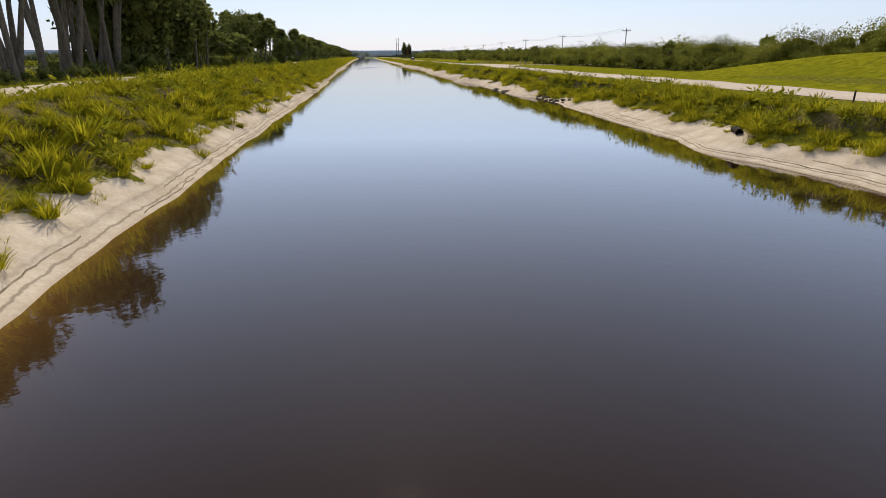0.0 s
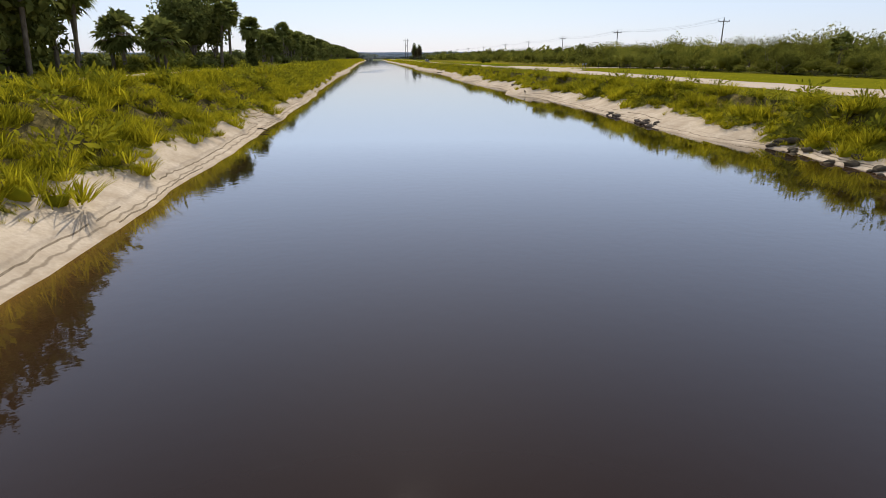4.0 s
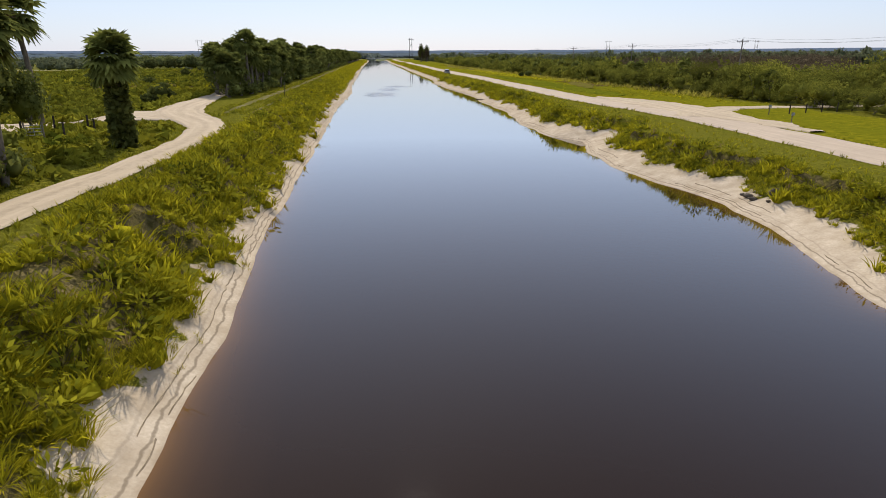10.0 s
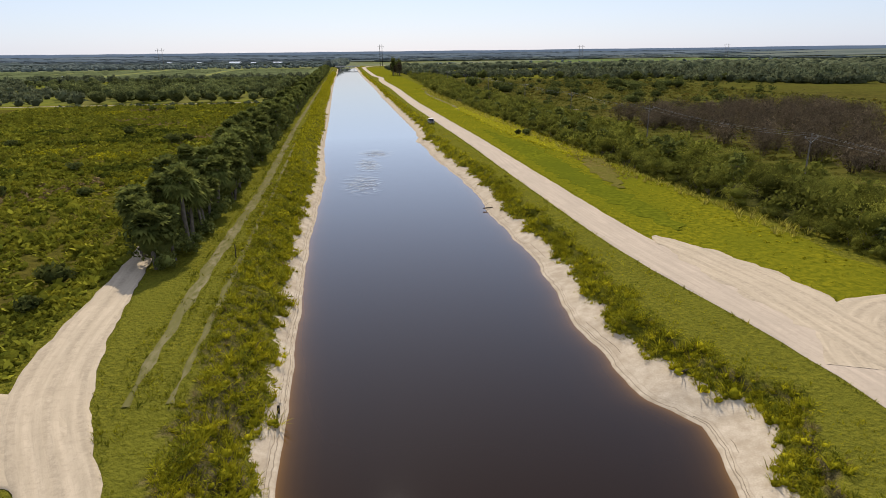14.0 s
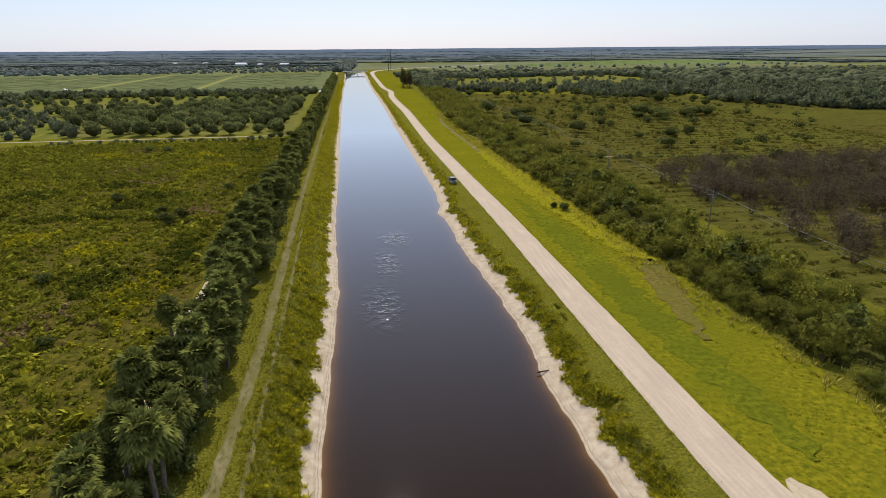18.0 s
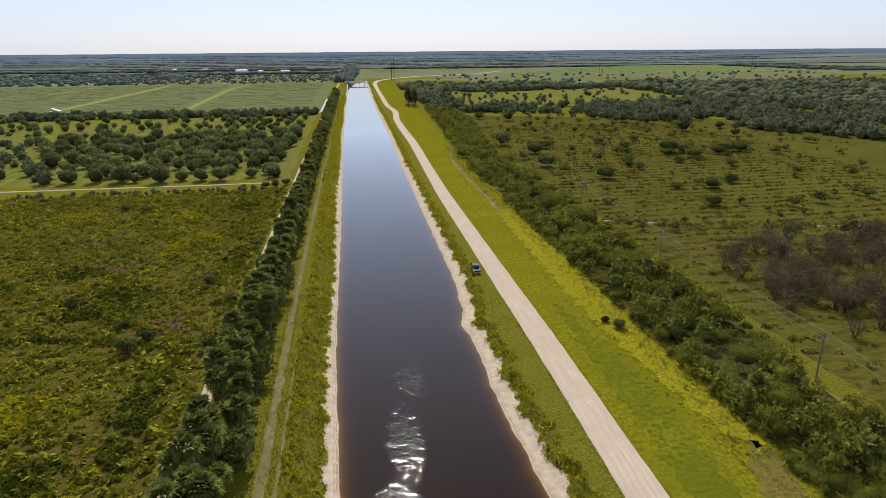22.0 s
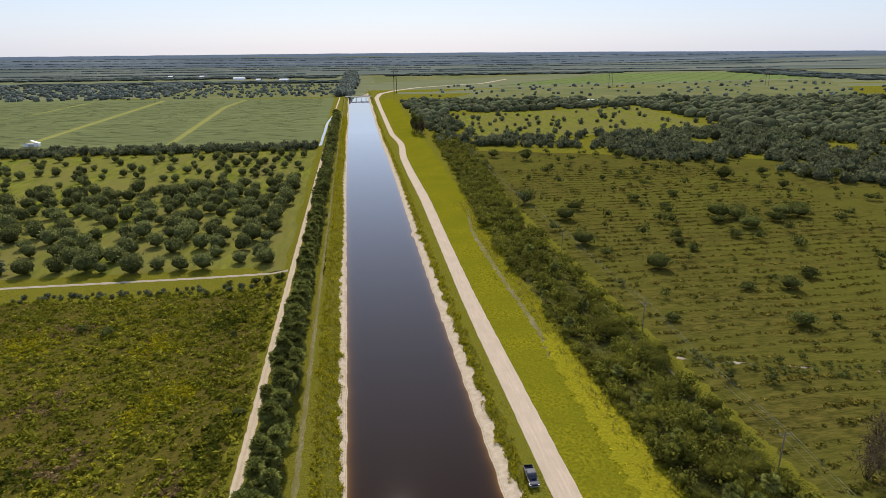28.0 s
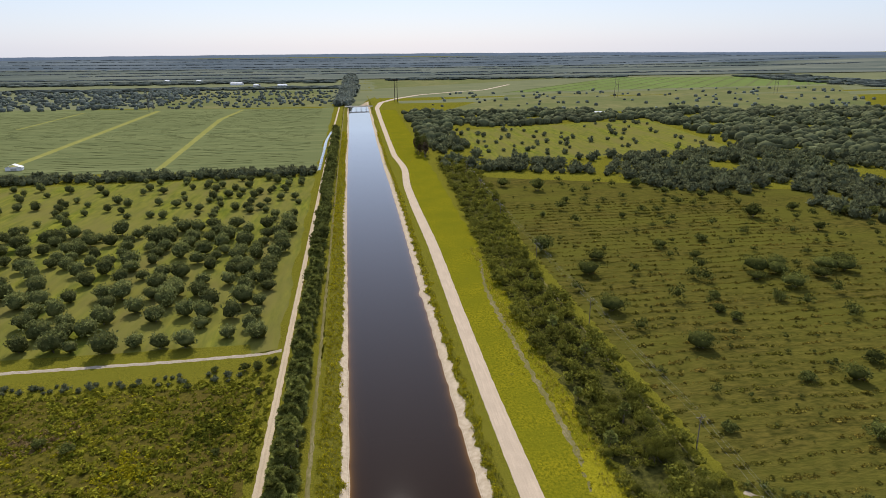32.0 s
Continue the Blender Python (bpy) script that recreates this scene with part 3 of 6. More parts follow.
def patch(name, corners, mat, label, up=0.03, nx=24, ny=24, rag=1.0, seed=1):
    """A field over four corners, anticlockwise, draped on the ground."""
    a, b, c, d = (np.array(q, float) for q in corners)
    u, v = np.meshgrid(np.linspace(0, 1, nx), np.linspace(0, 1, ny))
    q = (a * ((1 - u) * (1 - v))[..., None] + b * (u * (1 - v))[..., None] + c * (u * v)[..., None] + d * ((1 - u) * v)[..., None])
    edge = (u == 0) | (u == 1) | (v == 0) | (v == 1)
    r = np.random.RandomState(seed)
    q = q + (r.rand(*q.shape) - 0.5) * rag * 2 * edge[..., None]
    z = height(q[..., 0], q[..., 1]) + up - 0.12 * edge
    vv = np.concatenate([q, z[..., None]], -1).reshape(-1, 3)
    i = (np.arange(ny - 1)[:, None] * nx + np.arange(nx - 1)[None]).ravel()
    ob = new(name, smooth(mesh_of(name, vv, np.stack([i, i + 1, i + nx + 1, i + nx], 1), mat)))
    return tagged(ob, label, "field", kind="structure")


VERGE_E = np.array([(-80, 50), (420, 47), (790, 53), (1250, 58)])


def verge():
    """The mown strip between the road and the thicket, in one sheet."""
    y = np.concatenate([np.arange(-80, 420, 2.5), np.arange(420, 1251, 8.0)])
    u = np.linspace(0, 1, 24)
    e0 = 26.3 + wave(y, 71, 0.3, 9)
    e1 = np.interp(y, *VERGE_E.T) + wave(y, 72, 0.6, 11)
    x = e0[:, None] + u * (e1 - e0)[:, None]
    yy = y[:, None] + 0 * x
    z = height(x, yy) + 0.05 - 0.16 * ((u == 0) | (u == 1))
    v = np.stack([x, yy, z], -1).reshape(-1, 3)
    r, c = x.shape
    i = (np.arange(r - 1)[:, None] * c + np.arange(c - 1)[None]).ravel()
    ob = new("verge_field", smooth(mesh_of("verge_field", v, np.stack([i, i + 1, i + c + 1, i + c], 1), LAWN)))
    tagged(ob, "bright yellow green mown grass beside the dirt road", "field", kind="structure")


verge()
patch("rough_field", [(-230, 60), (-35.9, 176), (-35.9, 449), (-230, 455)], FIELD, "rough green field overgrown with weeds", 0.04, 40, 60)
patch("orchard_floor", [(-330, 468), (-37, 466), (-40, 757), (-330, 750)], ORCHARD, "mown orchard grass with sandy rows", 0.04, 30, 30)
patch("crop_field", [(-620, 800), (-39.5, 770), (-38, 1300), (-620, 1380)], CROP, "green crop field in fine rows", 0.06, 30, 30)
patch("scrub_field", [(62, 120), (520, 120), (520, 560), (62, 740)], SCRUB, "brownish green scrub field with low ridges", 0.05, 40, 60)
patch("pasture", [(98, 778), (350, 800), (381, 1058), (101, 990)], ORCHARD, "green pasture dotted with palms", 0.06)
patch("far_meadow", [(-1700, 1330), (1900, 1330), (2300, 2200), (-2000, 2200)], MEADOW, "grey green open meadow beyond the bridge", 0.04, 60, 30, 4)
patch("tan_field", [(100, 1180), (770, 1100), (1150, 1620), (276, 1500)], TAN, "pale dry pasture", 0.08)
patch("pale_crop_field", [(270, 1540), (1150, 1640), (1414, 2010), (760, 2080)], PALECROP, "pale green striped crop field", 0.10)
patch("tan_field", [(-330, 1320), (-40, 1310), (-40, 1720), (-420, 1740)], TAN, "pale pasture dotted with small trees", 0.08)
patch("tan_field", [(30, 1700), (700, 2100), (1200, 3200), (20, 3000)], TAN, "distant pale open grassland", 0.10)

# sheets over the far ground that carry the painted haze
patch("far_plain", [(-3800, 2150), (3900, 2150), (3900, 3100), (-3800, 3100)], HAZEWOODS, "wooded plain towards the horizon, haze painted into its colour", 2.5, 60, 40, 0)
patch("far_plain", [(-3800, 3095), (3900, 3095), (3900, 4350), (-3800, 4350)], FARBLUE, "wooded plain at the horizon, blue haze painted into its colour", 2.6, 60, 40, 0)
for k in range(15):
    u = (k + 0.5) / 15
    ribbon("crop_furrow", [(270 + 880 * u, 1543 + 100 * u, 5), (760 + 654 * u, 2078 - 70 * u, 7)], CROP, "dark furrow between strips of pale crop", 0.5, 3, 1.5, 360 + k, category="field", step=12)
# a darker sheet laid beneath the whole thicket
ribbon("thicket_floor", [(59, -85, 12), (59, 200, 14), (58, 300, 17), (57, 440, 19), (58, 540, 18), (66, 640, 20), (73, 780, 24)], THICKETGROUND, "dark ground sheet beneath the thicket", 0.11, 9, 2.2, 342, category="ground", step=1.5)
ribbon("road", [(26.5, -80, 6), (26.8, 60, 6), (27.6, 141, 5.6), (28.7, 158, 5.6), (29.3, 168, 5.2), (28.9, 176, 5.2), (27.8, 184, 6.0), (26.6, 195, 6.4), (25.9, 207, 5.6), (26.2, 300, 5.5), (25, 430, 5.2), (25.6, 484, 5), (26.8, 570, 5.4), (25.9, 640, 5.4), (26.0, 705, 5.2), (29.6, 762, 5.2), (29.4, 782, 5.2), (25.8, 832, 5), (26.3, 933, 5), (27.3, 1118, 5.4), (29.0, 1275, 7), (31.8, 1300, 8), (39.6, 1372, 9), (71, 1449, 10), (122, 1530, 10), (210, 1599, 8), (280, 1641, 8), (380, 1815, 8)],
       GRAVEL, "pale compacted dirt road along the canal", 0.12, 25, 0.09, 11, ruts=0.012)
ribbon("side_road", [(30.5, 169, 9), (33, 175.5, 7), (36.5, 179.3, 4.2), (42, 180.9, 2.9), (58, 180, 2.6), (90, 184, 2.6)], SANDROAD, "pale sandy side track joining the dirt road", 0.14, 17, 0.3, 12, ruts=0.05, step=0.8)
ribbon("side_road", [(29.8, 204, 1), (31.2, 199, 4.6), (32.2, 192, 7.2), (33.0, 185, 8.4), (32.6, 177, 5.5), (32.0, 170, 4.0), (32.6, 162, 3.2), (32.6, 154, 1.0)], SANDROAD, "churned pale sand pull-off beside the road", 0.19, 25, 0.5, 13, ruts=0.07, step=0.8)
ribbon("sand_road", [(-22.4, -80, 2.8), (-22.4, 105, 2.8), (-21.4, 128, 2.5), (-20.3, 139, 2.4), (-20.2, 150, 2.5), (-20.7, 155.5, 2.9), (-21.3, 159, 3.3), (-22.3, 161.8, 3.7), (-24.2, 165, 4.0), (-27.0, 169.8, 4.8), (-29.3, 176.6, 5.6), (-30.0, 182.7, 4.6), (-30.5, 192, 3.6), (-31.2, 203.6, 2.4), (-33.4, 222, 2.3), (-34.3, 250, 2.1), (-34.4, 460, 2.0), (-34.0, 700, 1.9), (-33, 1000, 1.9), (-30, 1290, 2)],
       SANDROAD, "white sand road beside the tree row", 0.15, 21, 0.14, 14, ruts=0.04, step=0.5)
ribbon("sand_road", [(-24.5, 164.6, 1.0), (-26.8, 167.4, 5.6), (-30, 170.2, 10.8), (-35, 170.6, 11), (-44, 169.5, 8), (-60, 166, 3.6), (-120, 160, 2.6)], SANDROAD, "white sand track turning off towards the field", 0.12, 25, 0.25, 15, ruts=0.04, step=0.8)
ribbon("farm_track", [(-23.0, 172, 0.4), (-23.2, 186, 1.2), (-23.0, 212, 1.5), (-22.6, 225, 1.5), (-22.3, 241, 1.5), (-22.8, 278, 1.5), (-23.5, 330, 1.4), (-23.6, 450, 1.1), (-23.2, 800, 1.2), (-22, 1280, 1.2)], WORN, "worn sandy wheel track on the grassy bank", 0.08, 5, 0.28, 16)
ribbon("farm_track", [(-20.2, 172, 0.4), (-20.2, 190, 0.7), (-20.3, 214, 0.7), (-20.2, 230, 0.6), (-20.4, 247, 0.6), (-21.0, 300, 0.4)], WORN, "faint worn wheel track on the grassy bank", 0.07, 5, 0.2, 24)
ribbon("farm_track", [(-36, 465, 2.2), (-70, 464, 2.0), (-120, 464.5, 2.0), (-330, 466, 2.2)], RUT, "pale track between field and orchard", 0.09, 5, 0.3, 17)
ribbon("farm_track", [(-166.7, 789, 7), (-187.9, 1160, 9), (-178.7, 1290, 8)], LIMETRACK, "bright grassy track across the crop field", 0.12, 5, 0.8, 18)
ribbon("farm_track", [(-292.8, 823, 9), (-307, 1299, 11)], LIMETRACK, "bright grassy track across the crop field", 0.12, 5, 0.8, 19)
ribbon("farm_track", [(-413, 1097, 6), (-412, 1296, 7)], LIMETRACK, "bright grassy track across the crop field", 0.12, 5, 0.8, 20)
ribbon("ditch", [(-38, 770, 2.6), (-37.8, 935, 3.0), (-34, 1000, 2.2)], WATER, "narrow drainage ditch beside the sand road", 0.10, 5, 0.3, 21, category="ditch")
# ---- sand ledges ----
def ledge(side, off, seed, y0, y1, wide, gap, broken):
    """A thin crumbling edge the water cut along the sand, its shadow painted dark."""
    y = np.arange(y0, y1, 0.35)
    base = shore_left(y) if side < 0 else shore_right(y)
    x = base + side * (off + wave(y, seed, 0.025, 9) + (np.random.RandomState(seed).rand(len(y)) - 0.5) * 0.07)
    w = np.maximum(0.0, wide * (0.5 + wave(y, seed + 1, 0.6, 2.2)) * (0.4 + np.random.RandomState(seed + 5).rand(len(y))) - gap)
    on = wave(y, seed + 2, 1.0, 23) > broken
    a = np.stack([x, y, height(x, y) + 0.035], -1)
    b = np.stack([x + side * w, y, height(x + side * w, y) + 0.02], -1)
    c = np.stack([x - side * 0.03, y, height(x, y) - 0.03], -1)
    v = np.stack([c, a, b], 1).reshape(-1, 3)
    i = (np.arange(len(y) - 1) * 3)[on[:-1]]
    f = np.concatenate([np.stack([i, i + 1, i + 4, i + 3], 1), np.stack([i + 1, i + 2, i + 5, i + 4], 1)])
    tagged(new("sand_ledge", mesh_of("sand_ledge", v, f, LEDGESHADE)), "crumbling erosion edge in the sand with its shadow painted dark", "ledge", kind="structure")


ledge(-1, 0.62, 300, -20, 330, 0.022, 0.009, -0.7)
ledge(-1, 0.20, 304, 20, 330, 0.02, 0.010, 0.1)
ledge(1, 0.55, 308, -20, 330, 0.028, 0.014, -0.1)
ledge(1, 1.15, 312, -20, 250, 0.028, 0.016, 0.5)

# ---- plants ----
def tuft(blades, reach, seed, wide=0.05, bend=0.45):
    """Grass blades from one root, one metre tall."""
    r = np.random.RandomState(seed)
    v, f = [], []
    for k in range(blades):
        a, h, d = r.rand() * 6.283, 0.55 + 0.5 * r.rand(), reach * r.rand() ** 0.5
        u, w = np.array([np.cos(a), np.sin(a), 0]), np.array([-np.sin(a), np.cos(a), 0]) * wide * (0.7 + 0.6 * r.rand())
        b = u * d * 0.5
        m = b + u * (d * 0.5 + bend * 0.3) + np.array([0, 0, h * 0.62])
        t = b + u * (d * 0.8 + bend * (0.6 + 0.6 * r.rand())) + np.array([0, 0, h])
        i = len(v)
        v += [b - w, b + w, m - w * 0.9, m + w * 0.9, t]
        f += [(i, i + 1, i + 3), (i, i + 3, i + 2), (i + 2, i + 3, i + 4)]
    return np.array(v), np.array(f)


def leaves(centres, size, seed, long=1.6, flat=0.0):
    """A small folded leaf at each centre: two triangles."""
    r = np.random.RandomState(seed)
    k = len(centres)
    a = r.normal(size=(k, 3))
    a[:, 2] *= 1 - flat
    a /= np.linalg.norm(a, axis=1)[:, None]
    b = np.cross(a, r.normal(size=(k, 3)))
    b /= np.linalg.norm(b, axis=1)[:, None]
    s = size * (0.6 + 0.8 * r.rand(k))[:, None]
    c = np.asarray(centres)
    v = np.stack([c - a * s * long * 0.5, c + b * s * 0.5, c + a * s * long * 0.5, c - b * s * 0.5], 1).reshape(-1, 3)
    i = np.arange(k)[:, None] * 4
    return v, np.concatenate([i + [0, 1, 2], i + [0, 2, 3]])


def ball(div):
    bm = bmesh.new()
    bmesh.ops.create_icosphere(bm, subdivisions=div, radius=1)
    v = np.array([q.co for q in bm.verts])
    f = np.array([[q.index for q in g.verts] for g in bm.faces])
    bm.free()
    return v, f


BALL1, BALL2 = ball(1), ball(2)


def lump(seed, div=2, rough=0.25):
    v, f = BALL2 if div == 2 else BALL1
    r = np.random.RandomState(seed)
    return v * (1 + rough * (r.rand(len(v), 1) - 0.5) * 2), f


def join(*pieces):
    v, f, n0 = [], [], 0
    for a, b in pieces:
        v.append(a)
        f.append(b + n0)
        n0 += len(a)
    return np.concatenate(v), np.concatenate(f)


def crown(seed, radius, tall, low, count, leaf, clumps=14, core=0.62, long=1.6):
    """A leafy crown of uneven clumps with gaps between them, from height low up."""
    r = np.random.RandomState(seed)
    mid = np.array([0, 0, low + tall * 0.5])
    d = r.normal(size=(clumps, 3))
    d /= np.linalg.norm(d, axis=1)[:, None]
    d[:, 2] = np.where(d[:, 2] < -0.4, -d[:, 2], d[:, 2])
    cc = d * (0.55 + 0.25 * r.rand(clumps, 1)) * [radius, radius, tall * 0.5] + mid
    pick_c = r.randint(clumps, size=count)
    q = r.normal(size=(count, 3))
    q /= np.linalg.norm(q, axis=1)[:, None]
    spread_r = (0.30 + 0.2 * r.rand(clumps))[pick_c][:, None]
    pts = cc[pick_c] + q * spread_r * [radius, radius, tall * 0.5] * (0.75 + 0.45 * r.rand(count, 1))
    pts[:, 2] = np.maximum(pts[:, 2], low * 0.7)
    body = lump(seed + 7)
    body = (body[0] * [radius * core, radius * core, tall * 0.5 * core] + mid, body[1])
    return join(leaves(pts, leaf, seed + 1, long), body)


def limb(a, b, ra, rb, sides=6, bend=0.0, rings=4):
    """A tapered, bent stem from a to b."""
    a, b = np.array(a, float), np.array(b, float)
    d = (b - a) / np.linalg.norm(b - a)
    s = np.cross(d, [0.3, 1, 0.1])
    s /= np.linalg.norm(s)
    w = np.cross(d, s)
    v = []
    for k in range(rings):
        t = k / (rings - 1)
        c = a + (b - a) * t + s * bend * math.sin(t * math.pi)
        for j in range(sides):
            g = 2 * math.pi * j / sides
            v.append(c + (s * math.cos(g) + w * math.sin(g)) * (ra + (rb - ra) * t))
    f = []
    for k in range(rings - 1):
        for j in range(sides):
            p0, p1 = k * sides + j, k * sides + (j + 1) % sides
            f += [(p0, p1, p1 + sides), (p0, p1 + sides, p0 + sides)]
    return np.array(v), np.array(f)


def tree(name, seed, radius, tall, low, count, leaf, mat=None, trunk_r=0.22, label="", category="tree", group="", clumps=14, core=0.62, stems=1):
    r = np.random.RandomState(seed)
    ob = new(name)
    pieces = []
    for k in range(stems):
        g, lean = r.rand() * 6.28, (0.1 if stems == 1 else 0.5) * radius
        top = (math.cos(g) * lean, math.sin(g) * lean, low + tall * 0.35)
        pieces.append(limb((0.15 * k * math.cos(g), 0.15 * k * math.sin(g), -0.3), top, trunk_r, trunk_r * 0.5, 7, 0.15))
        for j in range(4 if stems == 1 else 2):
            h = r.rand() * 6.28
            pieces.append(limb((top[0], top[1], low + tall * (0.05 + 0.2 * r.rand())), (math.cos(h) * radius * 0.6, math.sin(h) * radius * 0.6, low + tall * (0.4 + 0.3 * r.rand())), trunk_r * 0.5, trunk_r * 0.15, 5, 0.1, 3))
    part("trunk", smooth(mesh_of("trunk", *join(*pieces), BARK)), ob)
    part("crown", mesh_of("crown", *crown(seed, radius, tall, low, count, leaf, clumps, core), mat or LEAF), ob)
    return tagged(ob, label, category, group)


def frond_fan(seed, fronds, reach, leaflets, droop=0.5):
    """Fan-shaped palm leaves round the top of a trunk."""
    r = np.random.RandomState(seed)
    v, f = [], []
    for k in range(fronds):
        a = r.rand() * 6.283
        up = -1.1 + 2.55 * (k + r.rand()) / fronds
        u = np.array([math.cos(a) * math.cos(up), math.sin(a) * math.cos(up), math.sin(up)])
        side = np.array([-math.sin(a), math.cos(a), 0])
        nrm = np.cross(u, side)
        ln = reach * (0.8 + 0.35 * r.rand())
        hub = u * ln * 0.5
        i = len(v)
        v += [side * 0.03, -side * 0.03, hub]
        f.append((i, i + 1, i + 2))
        for j in range(leaflets):
            g = (j / (leaflets - 1) - 0.5) * 3.6
            dr = u * math.cos(g) + side * math.sin(g)
            tip = hub + dr * ln * 0.55 + np.array([0, 0, -1]) * droop * ln * 0.3 * (0.6 + 0.8 * r.rand())
            w = np.cross(dr, nrm) * 0.085 * ln
            m = hub + dr * ln * 0.28
            i = len(v)
            v += [hub, m + w, m - w, tip]
            f += [(i, i + 1, i + 2), (i + 1, i + 3, i + 2)]
    return np.array(v), np.array(f)


def palm(seed, trunk_h, reach, fronds=34, leaflets=9, label="", group="", vine=False, boots=True, lean=0.12):
    r = np.random.RandomState(seed)
    ob = new("palm_tree")
    g = r.rand() * 6.28
    top = np.array([math.cos(g), math.sin(g), 0]) * trunk_h * (0.25 * lean + lean * r.rand()) + [0, 0, trunk_h]
    part("trunk", smooth(mesh_of("trunk", *limb((0, 0, -0.3), top, 0.20, 0.17, 9, 0.12, 7), BARK)), ob)
    fv, ff = frond_fan(seed, fronds, reach, leaflets)
    part("crown", mesh_of("crown", fv + top, ff, FROND), ob)
    if boots:
        fv, ff = frond_fan(seed + 3, 9, reach * 0.7, 7, 1.6)
        fv[:, 2] = -np.abs(fv[:, 2]) * 0.9
        part("dead_fronds", mesh_of("dead_fronds", fv * [0.7, 0.7, 1] + top, ff, DEADFROND), ob, "hanging brown dead fronds")
    if vine:
        q = r.rand(1500)
        h = q * trunk_h * 0.92
        a = r.rand(1500) * 6.28
        rad = (0.5 + 0.3 * (1 - q)) * (0.5 + 0.7 * r.rand(1500))
        pts = np.stack([np.cos(a) * rad, np.sin(a) * rad, h], -1)
        part("vine", mesh_of("vine", *leaves(pts, 0.3, seed + 5), LEAF), ob, "dark climbing vine round the trunk")
    return tagged(ob, label, "palm tree", group)


def plant(protos, x, y, size, seed, sink=0.0):
    """Sets the prototypes and copies of them at the places."""
    r = np.random.RandomState(seed)
    x, y = np.atleast_1d(np.asarray(x, float)), np.atleast_1d(np.asarray(y, float))
    size = np.broadcast_to(size, x.shape)
    z = height(x, y) - sink
    for k in range(len(x)):
        m = pose(x[k], y[k], z[k], 0, 0, r.rand() * 360) @ Matrix.Diagonal((size[k], size[k], size[k] * (0.9 + 0.25 * r.rand()), 1))
        q = protos[k % len(protos)]
        if k < len(protos):
            q.matrix_world = m
        else:
            o = copy_thing(q, m)
            o.matrix_basis = m


def scatter(name, templates, mat, x, y, size, label, category, seed, sink=0.03, squash=None):
    """One object of kind stuff from many plants."""
    r = np.random.RandomState(seed)
    which = r.randint(len(templates), size=len(x))
    size = np.broadcast_to(size, x.shape)
    pieces = []
    for k, t in enumerate(templates):
        s = which == k
        if s.any():
            pieces.append(spread(t, on_ground(x[s], y[s], -sink), r.rand(s.sum()) * 6.283, size[s] * (0.7 + 0.6 * r.rand(s.sum())), None, 0.75 + 0.5 * r.rand(s.sum())))
    return tagged(new(name, mesh_of(name, *join(*pieces), mat)), label, category, kind="stuff")


def off_road(x, y, gap=0.4):
    """True where no road or track runs."""
    ok = np.ones(len(x), bool)
    for rx, ry, rw in ROADS:
        for k in range(len(rx)):
            near = np.abs(y - ry[k]) < 12
            if near.any():
                ok[near] &= np.hypot(x[near] - rx[k], y[near] - ry[k]) > rw[k] / 2 + gap
    return ok


def field_points(n, x0, x1, y0, y1, seed):
    r = np.random.RandomState(seed)
    return x0 + (x1 - x0) * r.rand(n), y0 + (y1 - y0) * r.rand(n)


# -- grass on the banks
TUFTS = [tuft(12, 0.34, s, 0.024) for s in (1, 2, 3, 4)]
COARSE = [tuft(6, 0.4, s, 0.06) for s in (5, 6, 7)]
MEDIUM = [tuft(10, 0.42, s, 0.03) for s in (15, 16, 17)]
BUSHY = [leaves((np.clip(np.random.RandomState(s).normal(size=(48, 3)), -1.5, 1.5) * [0.32, 0.32, 0.2] + [0, 0, 0.36]), 0.09, s, 2.8) for s in (8, 9, 10)]
WILD = [leaves((np.random.RandomState(s).normal(size=(14, 3)) * [0.34, 0.34, 0.2] + [0, 0, 0.34]), 0.24, s, 2.2) for s in (12, 13, 14)]


def mound(seed, k=8, blades=14, wide=0.019):
    """Several tufts leaning out of one rounded clump, one metre tall."""
    r = np.random.RandomState(seed)
    pieces = []
    for j in range(k):
        a, d = r.rand() * 6.283, 0.62 * r.rand() ** 0.5
        v, f = tuft(blades, 0.42, seed * 31 + j, wide, 0.5)
        pieces.append((v * [1, 1, 1.0 - 0.7 * d] + [math.cos(a) * d, math.sin(a) * d, 0], f))
    # solid core added inside so that the clump shades like a dome
    v, f = lump(seed + 3, 1, 0.35)
    return join(*pieces, (v * [0.40, 0.40, 0.26] + [0, 0, 0.06], f))


MOUNDS = [mound(q) for q in (401, 402, 403, 404)]
SMALLMOUNDS = [mound(q, 4, 8, 0.034) for q in (405, 406, 407)]


def bank_points(n, side, y0, y1, a, b, seed):
    r = np.random.RandomState(seed)
    y = y0 + (y1 - y0) * r.rand(n)
    top = np.interp(y, [90, 118, 165, 185], [1.0, 0.66, 0.72, 1.0]) if side < 0 else 1.0
    u = a + (b * top - a) * r.rand(n)
    if side < 0:
        return shore_left(y) - beach_left(y) - u, y
    return shore_right(y) + beach_right(y) + u, y


def clumpy(x, y, seed, share=0.5, period=3.0):
    """Keeps plants where a slow wave is high, so that they stand in drifts."""
    q = np.sin(x * 2.1 / period * 2 + seed) * np.sin(y * 2.0 / period + seed * 2.7) + 0.6 * np.sin(x * 0.7 + y * 0.9 + seed)
    return q > np.quantile(q, 1 - share)


def low_at_top(x, y):
    """Plants grow lower towards the top of the left bank."""
    return 1.0 - 0.45 * rise(2.6, 4.8, shore_left(y) - beach_left(y) - x) * rise(88, 112, y)


